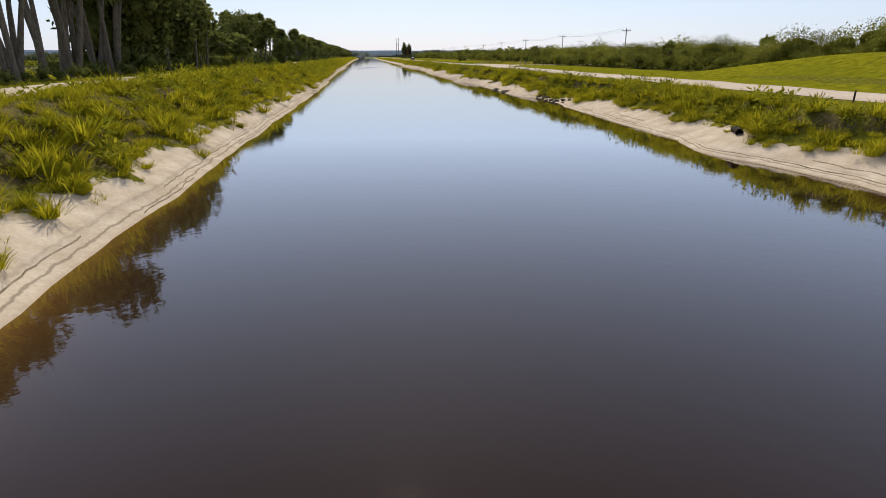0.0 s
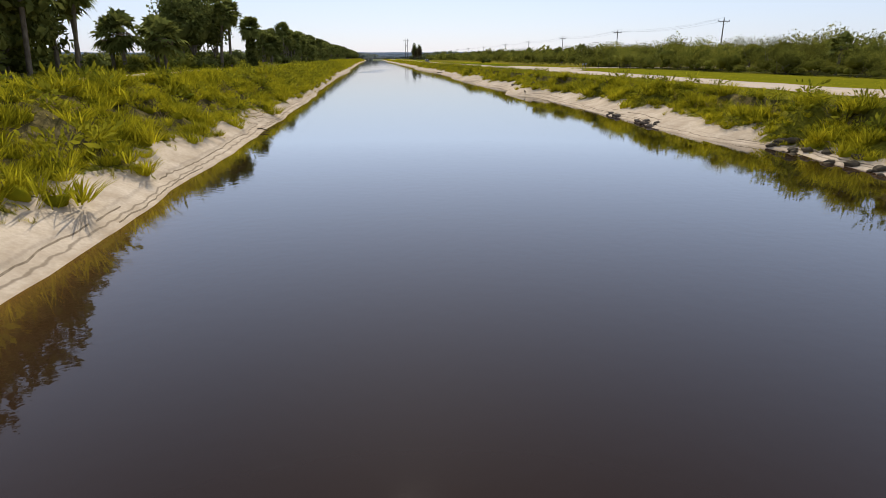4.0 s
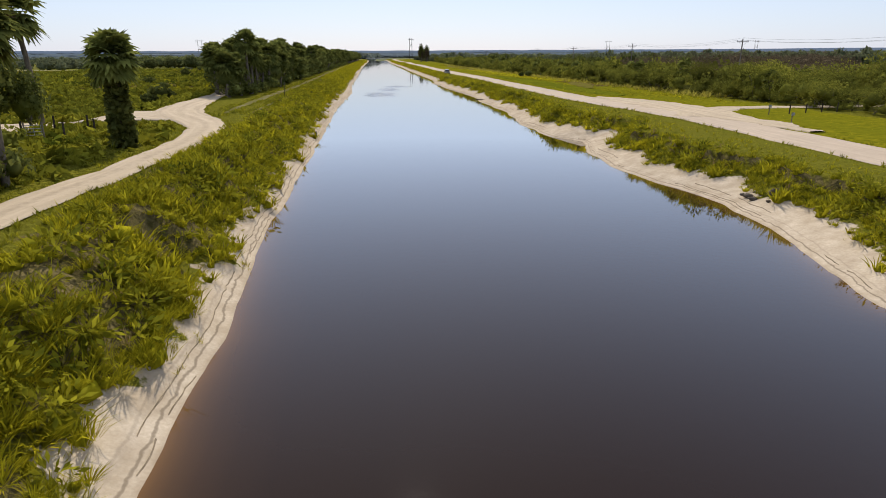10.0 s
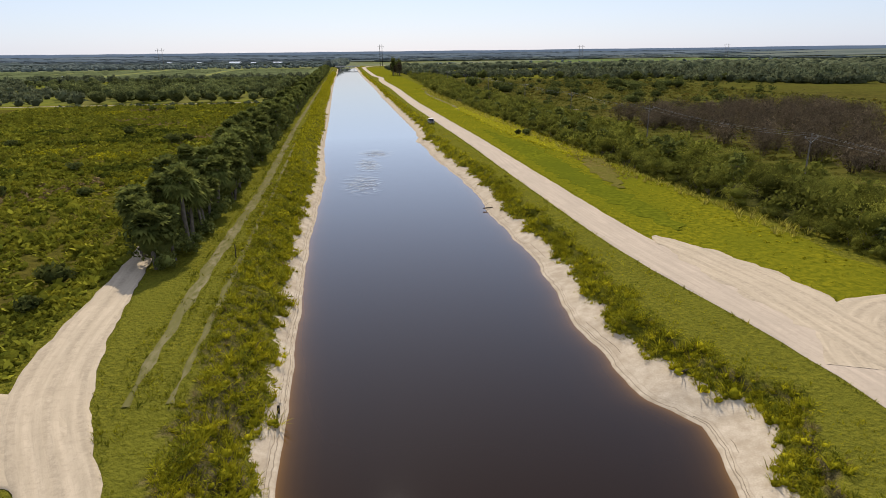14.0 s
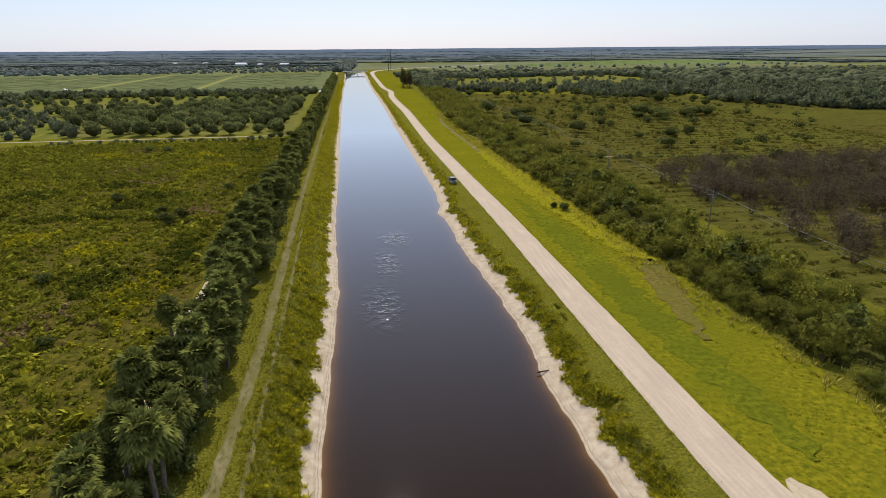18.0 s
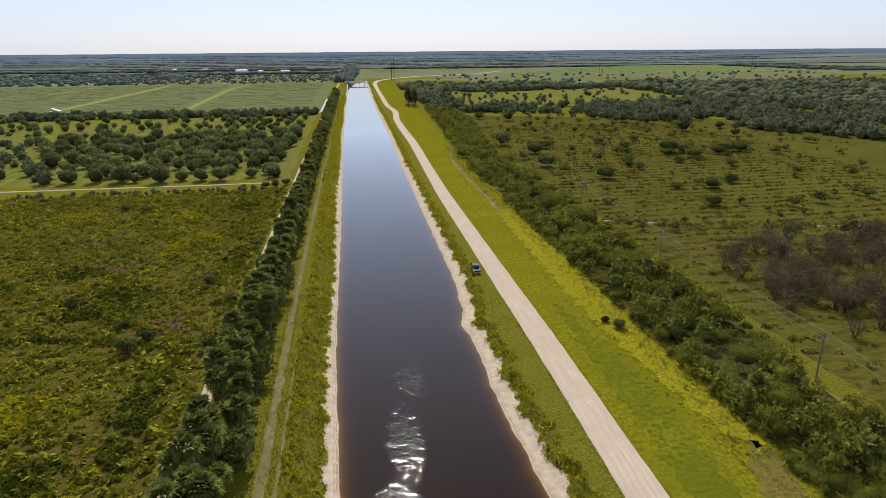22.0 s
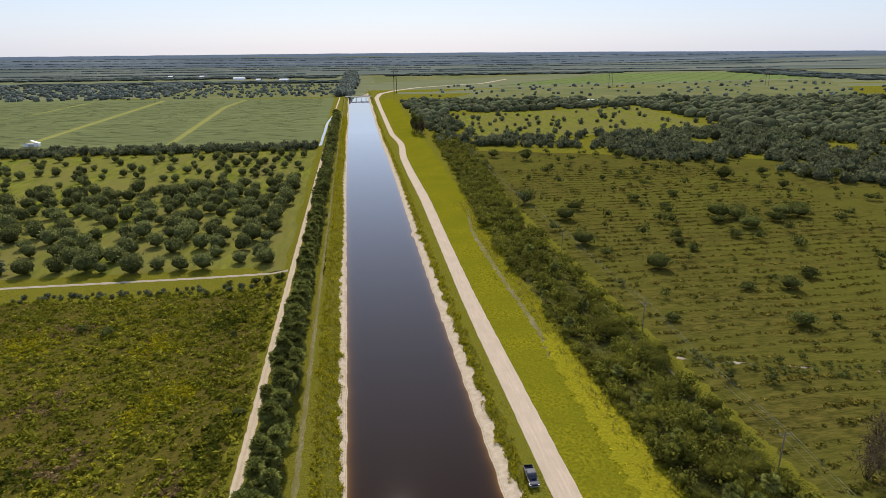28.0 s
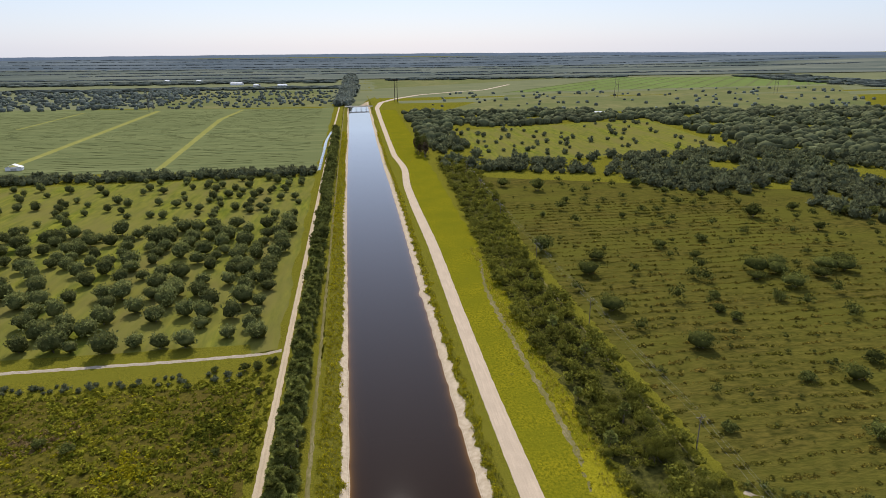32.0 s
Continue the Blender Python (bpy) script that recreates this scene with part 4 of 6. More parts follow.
def gaps(x, y, seed, share):
    """Leaves patches of bare soil: ragged spots a metre or two across."""
    q = wave(y * 1.0 + x * 0.7, seed, 1.0, 3.1) + wave(x * 2.3 - y * 0.6, seed + 1, 1.0, 2.3) + 0.5 * wave(y + x, seed + 2, 1.0, 11)
    return q > np.quantile(q, share)


for side, y0, deep, share in ((-1, 6, 5.2, 0.15), (1, 15, 2.3, 0.05)):
    for m0, m1, gap_m, kinds in ((y0, 125, 0.76, MOUNDS), (125, 260, 0.70, SMALLMOUNDS)):
        r = np.random.RandomState(21 + side + m0)
        gy, gu = np.meshgrid(np.arange(m0, m1, gap_m), np.arange(0.1, deep, gap_m * (1.0 if side < 0 else 0.72)))
        y, u = gy.ravel() + (r.rand(gy.size) - 0.5) * gap_m * 1.4, gu.ravel() + (r.rand(gy.size) - 0.5) * gap_m * 1.4
        u = u * (np.interp(y, [90, 118, 165, 185], [1.0, 0.66, 0.72, 1.0]) if side < 0 else 1.0)
        x = shore_left(y) - beach_left(y) - u if side < 0 else shore_right(y) + beach_right(y) + u
        k = gaps(x, y, 11, share)
        x, y = x[k], y[k]
        low = low_at_top(x, y) if side < 0 else 0.92
        scatter("bank_grass", kinds, BLADE, x, y, (0.34 + 0.26 * clumpy(x, y, 1) + 0.30 * r.rand(len(x)) ** 2) * low * (1.2 if m0 < 100 else 1.15), "mounds of yellow green cane grass on the canal bank", "grass", 22 + side + m0)
        q = r.rand(len(x)) < 0.5
        scatter("bank_weeds", BUSHY, BANKLEAF, x[q] + side * 0.45, y[q] + 0.3, (0.7 + 0.5 * clumpy(x[q], y[q], 15, 0.4, 6)) * (low[q] if side < 0 else 0.9), "leafy green weeds growing among the bank grass", "weeds", 24 + side + m0)
        q = r.rand(len(x)) < 0.10
        scatter("bank_grass", TUFTS, DEADGRASS, x[q] + side * 0.4, y[q] + 0.5, 0.5, "dead brown grass between the green mounds", "grass", 28 + side + m0)
    x, y = bank_points(1700, side, y0, 250, -0.55, 0.5, 63 + side)
    k = clumpy(x, y, 8, 0.6, 2.0)
    scatter("bank_grass", TUFTS, DRYBLADE, x[k], y[k], 0.22, "short dry grass at the edge of the sand", "grass", 26 + side)
for side, n1, b in ((-1, 5200, 5.2), (1, 3000, 2.2)):
    x, y = bank_points(n1, side, 260, 1000, -0.1, b, 33 + side)
    scatter("bank_grass", COARSE + WILD, BLADE, x, y, 0.8, "dense yellow green cane grass on the canal bank", "grass", 35 + side)

for side, b in ((-1, 5.2), (1, 2.3)):
    x, y = bank_points(3600 if side < 0 else 2200, side, 140, 420, 0.0, b, 393 + side)
    scatter("bank_weeds", COARSE, BANKLEAF, x, y, 0.42, "low green cover between the grass mounds", "weeds", 396 + side)
x, y = field_points(430, -18.9, -17.2, 84, 166, 389)
scatter("berm_grass", SMALLMOUNDS, BLADE, x, y, 0.6, "tall yellow green grass on the crest of the bank", "grass", 390)
x, y = field_points(520, -20.8, -18.4, 30, 122, 391)
scatter("berm_grass", SMALLMOUNDS, BLADE, x, y, 0.55, "tall yellow green grass hiding the sand road", "grass", 392)

# -- verges and fields
x, y = field_points(5000, 18.0, 23.6, 10, 330, 41)
k = off_road(x, y, -0.2)
scatter("verge_grass", COARSE, BLADE, x[k], y[k], 0.15 + 0.10 * clumpy(x[k], y[k], 14, 0.4, 4), "short mown green grass on the road verge", "grass", 42)
x, y = field_points(6000, 30, 52, 0, 360, 43)
k = off_road(x, y, -0.2)
scatter("verge_grass", COARSE, BLADE, x[k], y[k], 0.13, "short yellow green grass beyond the dirt road", "grass", 44)
x, y = field_points(11000, -25, -18.3, 30, 330, 45)
k = off_road(x, y, -0.2)
scatter("berm_grass", COARSE, BANKLEAF, x[k], y[k], 0.15 + 0.12 * clumpy(x[k], y[k], 4, 0.4, 5), "green grass on the top of the bank", "grass", 46)
def dome(seed, n_leaf, leaf):
    """A low rounded weed: leaves over a small solid core, one metre in radius."""
    r = np.random.RandomState(seed)
    d = r.normal(size=(n_leaf, 3))
    d[:, 2] = np.abs(d[:, 2])
    d /= np.linalg.norm(d, axis=1)[:, None]
    c = d * (0.62 + 0.45 * r.rand(n_leaf, 1)) * [1, 1, 0.85]
    # opaque core in the leaves' own colour, added to deepen their shade
    v, f = lump(seed + 1, 1, 0.3)
    return join(leaves(c, leaf, seed + 2, 1.9), (v * [0.5, 0.5, 0.42] + [0, 0, 0.06], f))


DOMES = [dome(q, 14, 0.48) for q in (501, 502, 503, 504)]
x, y = field_points(900, -44, -22.6, 112, 166, 156)
k = off_road(x, y, 0.7)
x, y = x[k], y[k]
scatter("field_weeds", DOMES, WEED, x, y, 0.35 + 0.45 * clumpy(x, y, 17, 0.5, 5) * pick(len(x), 157), "lush green weeds between the sand roads", "weeds", 158)
x, y = field_points(420, -36.5, -31.8, 176, 240, 159)
k = off_road(x, y, 0.8) & (x < -32.6 - 0.03 * (y - 176))
scatter("field_weeds", DOMES, WEED, x[k], y[k], 0.7, "lush green weeds beside the sand road", "weeds", 160)
x, y = field_points(1600, -60, -23.5, 60, 240, 147)
k = off_road(x, y, 1.1) & ~((x > -31) & (y > 172))
scatter("field_weeds", MEDIUM + BUSHY, WEED, x[k], y[k], 0.6 + 0.4 * clumpy(x[k], y[k], 9, 0.5, 10), "tangled olive green weeds beside the sand road", "weeds", 148)
x, y = field_points(20000, -150, -35.8, 170, 450, 47)
k = (x > -20 - 0.62 * (y - 60) - 30) & off_road(x, y, 0.8)
x, y = x[k], y[k]
scatter("field_weeds", DOMES, WEED, x, y, (0.55 + 0.35 * clumpy(x, y, 3, 0.5, 14)) * (0.6 + 0.8 * pick(len(x), 149)), "tangled olive green weeds of the fallow field", "weeds", 48)
x, y = field_points(1300, -150, -40, 200, 445, 347)
k = clumpy(x, y, 12, 0.4, 40)
scatter("field_weeds", DOMES, BLADE, x[k], y[k], 0.6, "patches of bright yellow grass in the fallow field", "weeds", 348)
def drift(spots, count, seed):
    """Plants gathered in loose oval drifts (x, y, half width, half length)."""
    r = np.random.RandomState(seed)
    a = np.array([spots[q] for q in r.randint(len(spots), size=count)])
    return a[:, 0] + r.normal(size=count) * a[:, 2] * 0.5, a[:, 1] + r.normal(size=count) * a[:, 3] * 0.5


x, y = drift(((36, 212, 7, 14), (36.3, 238, 8, 20), (36, 262, 7, 18), (35.5, 285, 5, 12)), 2600, 349)
k = off_road(x, y, 0.4)
scatter("verge_grass", COARSE, DULLBLADE, x[k], y[k], 0.17, "duller closely mown grass beside the dirt road", "grass", 350)
x, y = drift(((-103, 416, 9, 9), (-60.6, 377, 4, 10), (-54, 384, 4, 6), (-80, 300, 7, 6), (-66, 410, 8, 7), (-47, 262, 4, 10), (-62, 290, 6, 5)), 1500, 351)
scatter("field_weeds", DOMES, BLADE, x, y, 0.62, "drifts of yellow green grass in the fallow field", "weeds", 352)
x, y = drift(((-93, 426, 9, 6), (-48.3, 318, 4, 8), (-48, 348, 3, 8), (-70, 360, 8, 6), (-60, 250, 8, 8), (-85, 385, 8, 8)), 1300, 353)
scatter("field_weeds", DOMES, DEADGRASS, x[::3], y[::3], 0.7, "drifts of dead brown weeds in the fallow field", "weeds", 354)
x, y = drift(((-82, 356, 8, 6), (-65, 339, 8, 6), (-42, 361, 3, 12), (-66, 328, 9, 4), (-44, 285, 3, 14), (-55, 270, 5, 7), (-75, 268, 6, 6), (-100, 345, 10, 7), (-50, 425, 7, 9)), 1800, 355)
scatter("field_weeds", DOMES, DARKWEED, x[::2], y[::2], 0.9, "drifts of dark leafy weeds in the fallow field", "weeds", 356)
r = np.random.RandomState(357)
x = -130 + 89 * r.rand(420)
y = np.interp(x, [-130, -90, -72, -52, -41], [317, 316.6, 316.8, 311.6, 306]) + r.normal(size=420) * 0.6
scatter("field_weeds", WILD, DARKWEED, x, y, 1.1, "line of dark weeds along a field ditch", "weeds", 358)
x, y = field_points(20000, 66, 230, 230, 640, 49)
k = x < 40 + 0.75 * (y - 90)
k &= x > 71.5
x, y = x[k], y[k] // 6 * 6 + (y[k] % 6) * 0.22 + 0.8 * np.sin(x[k] / 13) + 0.5 * np.sin(x[k] / 4.1 + y[k] // 6)
k = pick(len(x), 151) < 0.8
x, y = x[k], y[k]
scatter("field_weeds", DOMES, SCRUBWEED, x, y, (0.46 + 0.30 * clumpy(x, y, 6, 0.4, 20)) * (0.6 + 0.8 * pick(len(x), 150) ** 2), "low brownish weeds in rows on the scrub field", "weeds", 50)

x, y = field_points(3400, 30, 51, 185, 430, 152)
k = off_road(x, y, 0.5) & (x < np.interp(y, *VERGE_E.T) + 1) & (pick(3400, 153) < rise(30, 40, x) * 0.75 + 0.25)
x, y = x[k], y[k]
scatter("verge_grass", DOMES, BLADE, x, y, 0.12 + 0.08 * pick(len(x), 154), "low tussocks of yellow green grass on the verge", "grass", 155, 0.03)

def fringe(y0, y1, seed):
    """Grass that leans over the edges of the roads."""
    r = np.random.RandomState(seed)
    xs, ys = [], []
    for rx, ry, rw in ROADS:
        dx, dy = np.gradient(rx), np.gradient(ry)
        q = np.hypot(dx, dy)
        for s in (-1, 1):
            k = np.repeat(np.arange(len(rx)), np.maximum(1, np.round(q * 2.2)).astype(int))
            k = k[(ry[k] > y0) & (ry[k] < y1)]
            e = s * (rw[k] / 2 + 0.16 + 0.22 * r.rand(len(k)))
            xs.append(rx[k] + dy[k] / q[k] * e + dx[k] * (r.rand(len(k)) - 0.5))
            ys.append(ry[k] - dx[k] / q[k] * e + dy[k] * (r.rand(len(k)) - 0.5))
    x, y = np.concatenate(xs), np.concatenate(ys)
    k = off_road(x, y, 0.02)
    return x[k], y[k]


x, y = fringe(100, 330, 161)
scatter("road_edge_grass", COARSE, BANKLEAF, x, y, 0.2 + 0.14 * pick(len(x), 162) ** 2, "ragged green grass along the edges of the roads", "grass", 163)

# -- left side trees
OAKS = [tree("oak_tree", 60 + k, 4.4, 8.6, 2.4, 2000, 0.42, LEAF, 0.3, "tall dark green oak beside the sand road", "tree", "trees along the sand road", 18) for k in range(3)]
r = np.random.RandomState(80)
yy = np.linspace(72, 88, 8) + r.rand(8) * 2
plant(OAKS, -29.5 - 3.5 * r.rand(8), yy, 0.95 + 0.25 * r.rand(8), 81)
HIGH = [tree("oak_tree", 160 + 7 * k, 3.6, 6.5, 6.8, 900, 0.4, LEAF, 0.3, "tall oak with bare leaning lower trunks", "tree", "trees along the sand road", 14, 0.4, 3) for k in range(2)]
plant(HIGH, -27.5 - 6 * r.rand(10), np.linspace(36, 69, 10), 0.9 + 0.2 * r.rand(10), 82)
TALL = [palm(84 + k, 8.0, 2.3, 44, 9, "tall cabbage palm with a slender grey trunk", "trees along the sand road") for k in range(3)]
yy = np.r_[np.linspace(36, 92, 13) + r.rand(13) * 4 - 2, 96.5, 99, 165]
xx = np.r_[-27.5 - 4.0 * r.rand(13), -28.2, -29.0, -38.0]
plant(TALL, xx, yy, np.r_[0.85 + 0.3 * r.rand(13), 0.86, 0.8, 1.2], 85)
x, y = field_points(210, -40, -27.5, 25, 100, 186)
k = (y > 70) | (x > -31)
x, y = x[k], y[k]
UNDER = [crown(q, 1.0, 1.5, 0.05, 110, 0.2, 9, 0.55) for q in (187, 188)]
scatter("undergrowth", UNDER, LEAF, x, y, np.where(y < 66, 0.6, 1.45), "dark undergrowth beneath the roadside trees", "undergrowth", 189)
x, y = field_points(46, -36, -26.5, 104, 145, 286)
scatter("undergrowth", UNDER, LEAFLIGHT, x, y, 1.1, "leafy undergrowth beneath the roadside trees", "undergrowth", 289)
DENSE = [tree("oak_tree", 260 + k, 3.4, 8.4, 0.4, 1900, 0.36, LEAF, 0.26, "dense dark tree leafy down to the ground", "tree", "trees along the sand road", 20, 0.6) for k in range(2)]
yy = np.r_[np.linspace(70, 92, 14) + r.rand(14) * 2, 151, 157, 160]
xx = np.r_[-29.5 - 4 * r.rand(14), -36.0, -40.0, -36.5]
plant(DENSE, xx, yy, np.r_[0.85 + 0.4 * r.rand(14), 1.0, 1.1, 0.5], 262)
LOWPALM = [palm(88 + k, 3.3, 2.1, 34, 9, "low cabbage palm with a wide crown", "trees along the sand road") for k in range(2)]
plant(LOWPALM, np.array([-25.6, -28.4, -27.0, -30.2]), np.array([110.4, 107.4, 112.2, 109.0]), np.array([1.05, 1.0, 1.1, 0.95]), 90)
OAKS2 = [tree("oak_tree", 64 + k, 3.1, 7.4, 1.3, 2600, 0.24, LEAF, 0.17, "tall dark oak in a small dense group", "tree", "trees along the sand road", 20, 0.55) for k in range(2)]
plant(OAKS2, np.array([-28.6, -27.2, -29.4, -26.0]), np.array([124.8, 127.6, 130.5, 131.4]), np.array([1.0, 1.05, 1.0, 0.9]), 91)
GROUP = [palm(94 + k, 7.0, 1.9, 48, 9, "tall cabbage palm in a small dark group", "trees along the sand road") for k in range(2)]
plant(GROUP, np.array([-24.9, -24.3, -26.4, -27.8]), np.array([130.6, 133.4, 134.6, 129.0]), np.array([1.0, 0.95, 1.05, 1.1]), 95)
x, y = field_points(40, -30.5, -24.0, 122, 136, 96)
scatter("undergrowth", UNDER, LEAF, x, y, 0.9, "dark undergrowth beneath the roadside trees", "undergrowth", 97)
plant([palm(92, 5.5, 1.9, 90, 11, "lone cabbage palm wrapped in dark vines", "", True, lean=0.004)], -23.9, 146.8, 1.0, 93)
# the hedge row
HEDGE = [palm(100 + k, 4.5 + 0.5 * k, 1.85, 62, 9, "cabbage palm in a dense row beside the sand road", "palm row", boots=False) for k in range(4)]
HOAK = [tree("oak_tree", 110 + k, 3.6, 6.2, 0.4, 620, 0.5, LEAF, 0.2, "round dark tree in the dense row beside the sand road", "tree", "palm row", 12) for k in range(3)]
r = np.random.RandomState(112)
n1 = 380
yy = 200 + 360 * (np.arange(n1) + r.rand(n1)) / n1
xx = np.interp(yy, [200, 215, 230, 300, 340, 600], [-28.6, -30.0, -29.4, -29.2, -28.4, -28.4]) + (r.rand(n1) - 0.5) * np.interp(yy, [200, 212, 300, 340, 500], [3.0, 8.4, 6.0, 4.4, 3.4])
px, py = np.r_[xx[::2], xx[3::4]], np.r_[yy[::2], yy[3::4]]
plant(HEDGE, px, py, 0.92 + 0.34 * r.rand(len(px)), 113)
plant(HOAK, xx[1::8], yy[1::8], 0.62 + 0.3 * r.rand(len(xx[1::8])), 114)
x, y = field_points(640, -31.5, -25.8, 199, 560, 287)
k = off_road(x, y, 0.7)
x, y = x[k], y[k]
scatter("undergrowth", UNDER, LEAF, x, y, 1.1, "dark undergrowth beneath the palm row", "undergrowth", 288)
FARROW = [tree("oak_tree", 116 + k, 3.0, 6.2, 0.8, 260, 0.8, LEAF, 0.2, "round dark tree in the dense row beside the sand road", "tree", "palm row", 10, 0.7) for k in range(2)]
n2 = 110
yy = 560 + 440 * (np.arange(n2) + r.rand(n2)) / n2
plant(FARROW, -28.4 + (r.rand(n2) - 0.5) * 3.2, yy, 0.85 + 0.4 * r.rand(n2), 117)

# -- orchard
CITRUS = [tree("orchard_tree", 130 + k, 3.5, 5.4, 0.05, 460, 0.42, CITRUSLEAF, 0.2, "round dark green orchard tree on mown grass", "tree", "orchard trees", 18, 0.8) for k in range(4)]
r = np.random.RandomState(131)
gx, gy = np.meshgrid(np.arange(-296, -43, 9.2), np.arange(476, 750, 10.6))
gx, gy = gx.ravel() + (r.rand(gx.size) - 0.5) * 5, gy.ravel() + (r.rand(gx.size) - 0.5) * 6
share = np.where(gx > -125, 0.86, 0.6) * np.where(gy > 620, 0.62, 1.0)
seen = gx > -14 - 0.56 * (gy - 255)
chosen = r.rand(gx.size) < share
keep, rest = chosen & seen, chosen & ~seen
ox, oy = gx[rest], gy[rest]
gx, gy = gx[keep], gy[keep]
plant(CITRUS, gx, gy, np.where(gy > 620, 0.85, 1.2) * (0.66 + 0.5 * r.rand(len(gx))), 132)
def round_crown(seed, n_leaf, leaf, core):
    """A small far crown: leaves in a shell round an uneven heart, one metre in radius."""
    d = np.random.RandomState(seed).normal(size=(n_leaf, 3))
    d /= np.linalg.norm(d, axis=1)[:, None]
    d[:, 2] = np.where(d[:, 2] < -0.3, -d[:, 2], d[:, 2])
    v, f = lump(seed, 1, 0.25)
    return join((v * core, f), leaves(d * (0.7 + 0.32 * np.random.RandomState(seed + 1).rand(n_leaf, 1)), leaf, seed))


FARCROWN = [round_crown(q, 58, 0.30, 0.8) for q in (140, 141, 142)]
FARCROWN = [(v * [1, 1, 0.9] + [0, 0, 0.55], f) for v, f in FARCROWN]
LOWCROWN = [(v * [1, 1, 0.8] + [0, 0, 0.45], f) for v, f in (lump(s, 1, 0.35) for s in (150, 151, 152))]
# crowns stretched and flattened to look right from the camera
FARBELT = [(v * [2.8, 1.6, 0.42], f) for v, f in LOWCROWN]
scatter("orchard_trees", FARCROWN, WOODS, ox, oy, 3.0, "round dark trees at the far side of the orchard", "trees", 133)
x, y = field_points(260, -330, -40, 752, 768, 143)
scatter("tree_line", FARCROWN, WOODS, x, y, 3.4, "dense dark tree line behind the orchard", "trees", 144)
x, y = field_points(60, -140, -42, 449, 454, 145)
scatter("field_hedge", FARCROWN, WOODS, x, y, 0.9, "low ragged hedge between field and track", "hedge", 146)

r = np.random.RandomState(150)
x = -560 + 515 * r.rand(3600)
y = np.round((790 + 500 * r.rand(3600)) / 9) * 9 + r.normal(size=3600) * 0.5
k = (np.abs(x + 166.7 + 21.2 * (y - 789) / 371) > 9) & (np.abs(x + 292.8 + 14.2 * (y - 823) / 476) > 11) & (x > -44 - 0.9 * (y - 280)) & (y > 803 - (x + 620) * 0.052 + 6) & (x < -52)
ROWPLANT = [(v * [6.5, 0.8, 0.22], f) for v, f in (lump(q, 1, 0.3) for q in (150, 151, 152))]
pieces = [spread(ROWPLANT[q], on_ground(x[k][q::3], y[k][q::3]), np.zeros(len(x[k][q::3])), 0.6 + 0.7 * r.rand(len(x[k][q::3]))) for q in range(3)]
tagged(new("crop_plants", mesh_of("crop_plants", *join(*pieces), CROPLEAF)), "leafy green crop growing in long rows", "crop", kind="stuff")

# -- thicket along the road
BELT_L = np.array([(-90, 52), (100, 50), (200, 50.5), (225, 50), (267, 48), (300, 47.5), (377, 46.5), (440, 46), (490, 46), (578, 49), (700, 56), (790, 60)])
BELT_R = np.array([(-90, 68), (540, 68), (630, 78), (740, 87), (790, 90)])
SHRUBS = [tree("shrub", 160 + k, 2.6, 3.8, 0.05, 1500, 0.085, LEAFLIGHT, 0.05, "leafy green shrub in the thicket beside the road", "shrub", "thicket shrubs", 14, 0.44, 3) for k in range(5)]
r = np.random.RandomState(166)
n3 = 280
yy = 20 + 400 * r.rand(n3)
u = r.rand(n3) ** 1.3
xx = np.interp(yy, *BELT_L.T) + u * (np.interp(yy, *BELT_R.T) - np.interp(yy, *BELT_L.T))
plant(SHRUBS, xx, yy, (0.75 + 0.75 * r.rand(n3)) * np.where(u < 0.12, 0.7, 1.0) * np.interp(yy, [80, 150, 190], [0.95, 1.1, 1.0]), 167)
yy = np.r_[420 + 370 * r.rand(620), -80 + 500 * r.rand(620)]
u = r.rand(1240)
xx = np.interp(yy, *BELT_L.T) + u * (np.interp(yy, *BELT_R.T) - np.interp(yy, *BELT_L.T))
FINE = [crown(s, 1.0, 1.5, 0.05, 620, 0.054, 17, 0.44) for s in (470, 471, 472)]
THICK = [crown(s, 1.0, 1.5, 0.05, 135, 0.18, 11, 0.40) for s in (170, 171, 172, 173)]
q = yy < 190
scatter("thicket", FINE, LEAFLIGHT, xx[q], yy[q], (1.5 + 1.4 * r.rand(q.sum())) * np.interp(yy[q], [80, 150], [0.98, 1.15]), "dense green thicket between the road and the power line", "thicket", 474, 0.1)
xx, yy = xx[~q], yy[~q]
scatter("thicket", THICK, LEAFLIGHT, xx, yy, 1.5 + 1.4 * r.rand(len(xx)), "dense green thicket between the road and the power line", "thicket", 174, 0.1)
BELTPALM = [palm(176 + k, 3.2, 1.8, 34, 9, "dark cabbage palm standing in the thicket", "thicket palms") for k in range(2)]
yy = np.r_[52, 66, 96, 118, 150, 172, 190 + 200 * r.rand(30), 402, 411, 424, 446, 468, 512]
plant(BELTPALM, np.interp(yy, *BELT_L.T) + 2 + 14 * r.rand(len(yy)), yy, 0.9 + 0.3 * r.rand(len(yy)), 178)
yy = 20 + 400 * r.rand(420)
xx = np.interp(yy, *BELT_L.T) - 0.6 + 2.4 * r.rand(420) ** 1.5
scatter("thicket", FINE, LEAFLIGHT, xx, yy, 0.6 + 0.8 * r.rand(420), "low green bushes along the front of the thicket", "thicket", 475, 0.1)
x, y = field_points(3000, 40, 54, 200, 560, 179)
keep = np.abs(x - np.interp(y, *BELT_L.T) + 2.2) < 2.6
scatter("tall_grass", COARSE, DRYBLADE, x[keep], y[keep], 0.9, "tall yellow grass along the thicket's edge", "grass", 180)

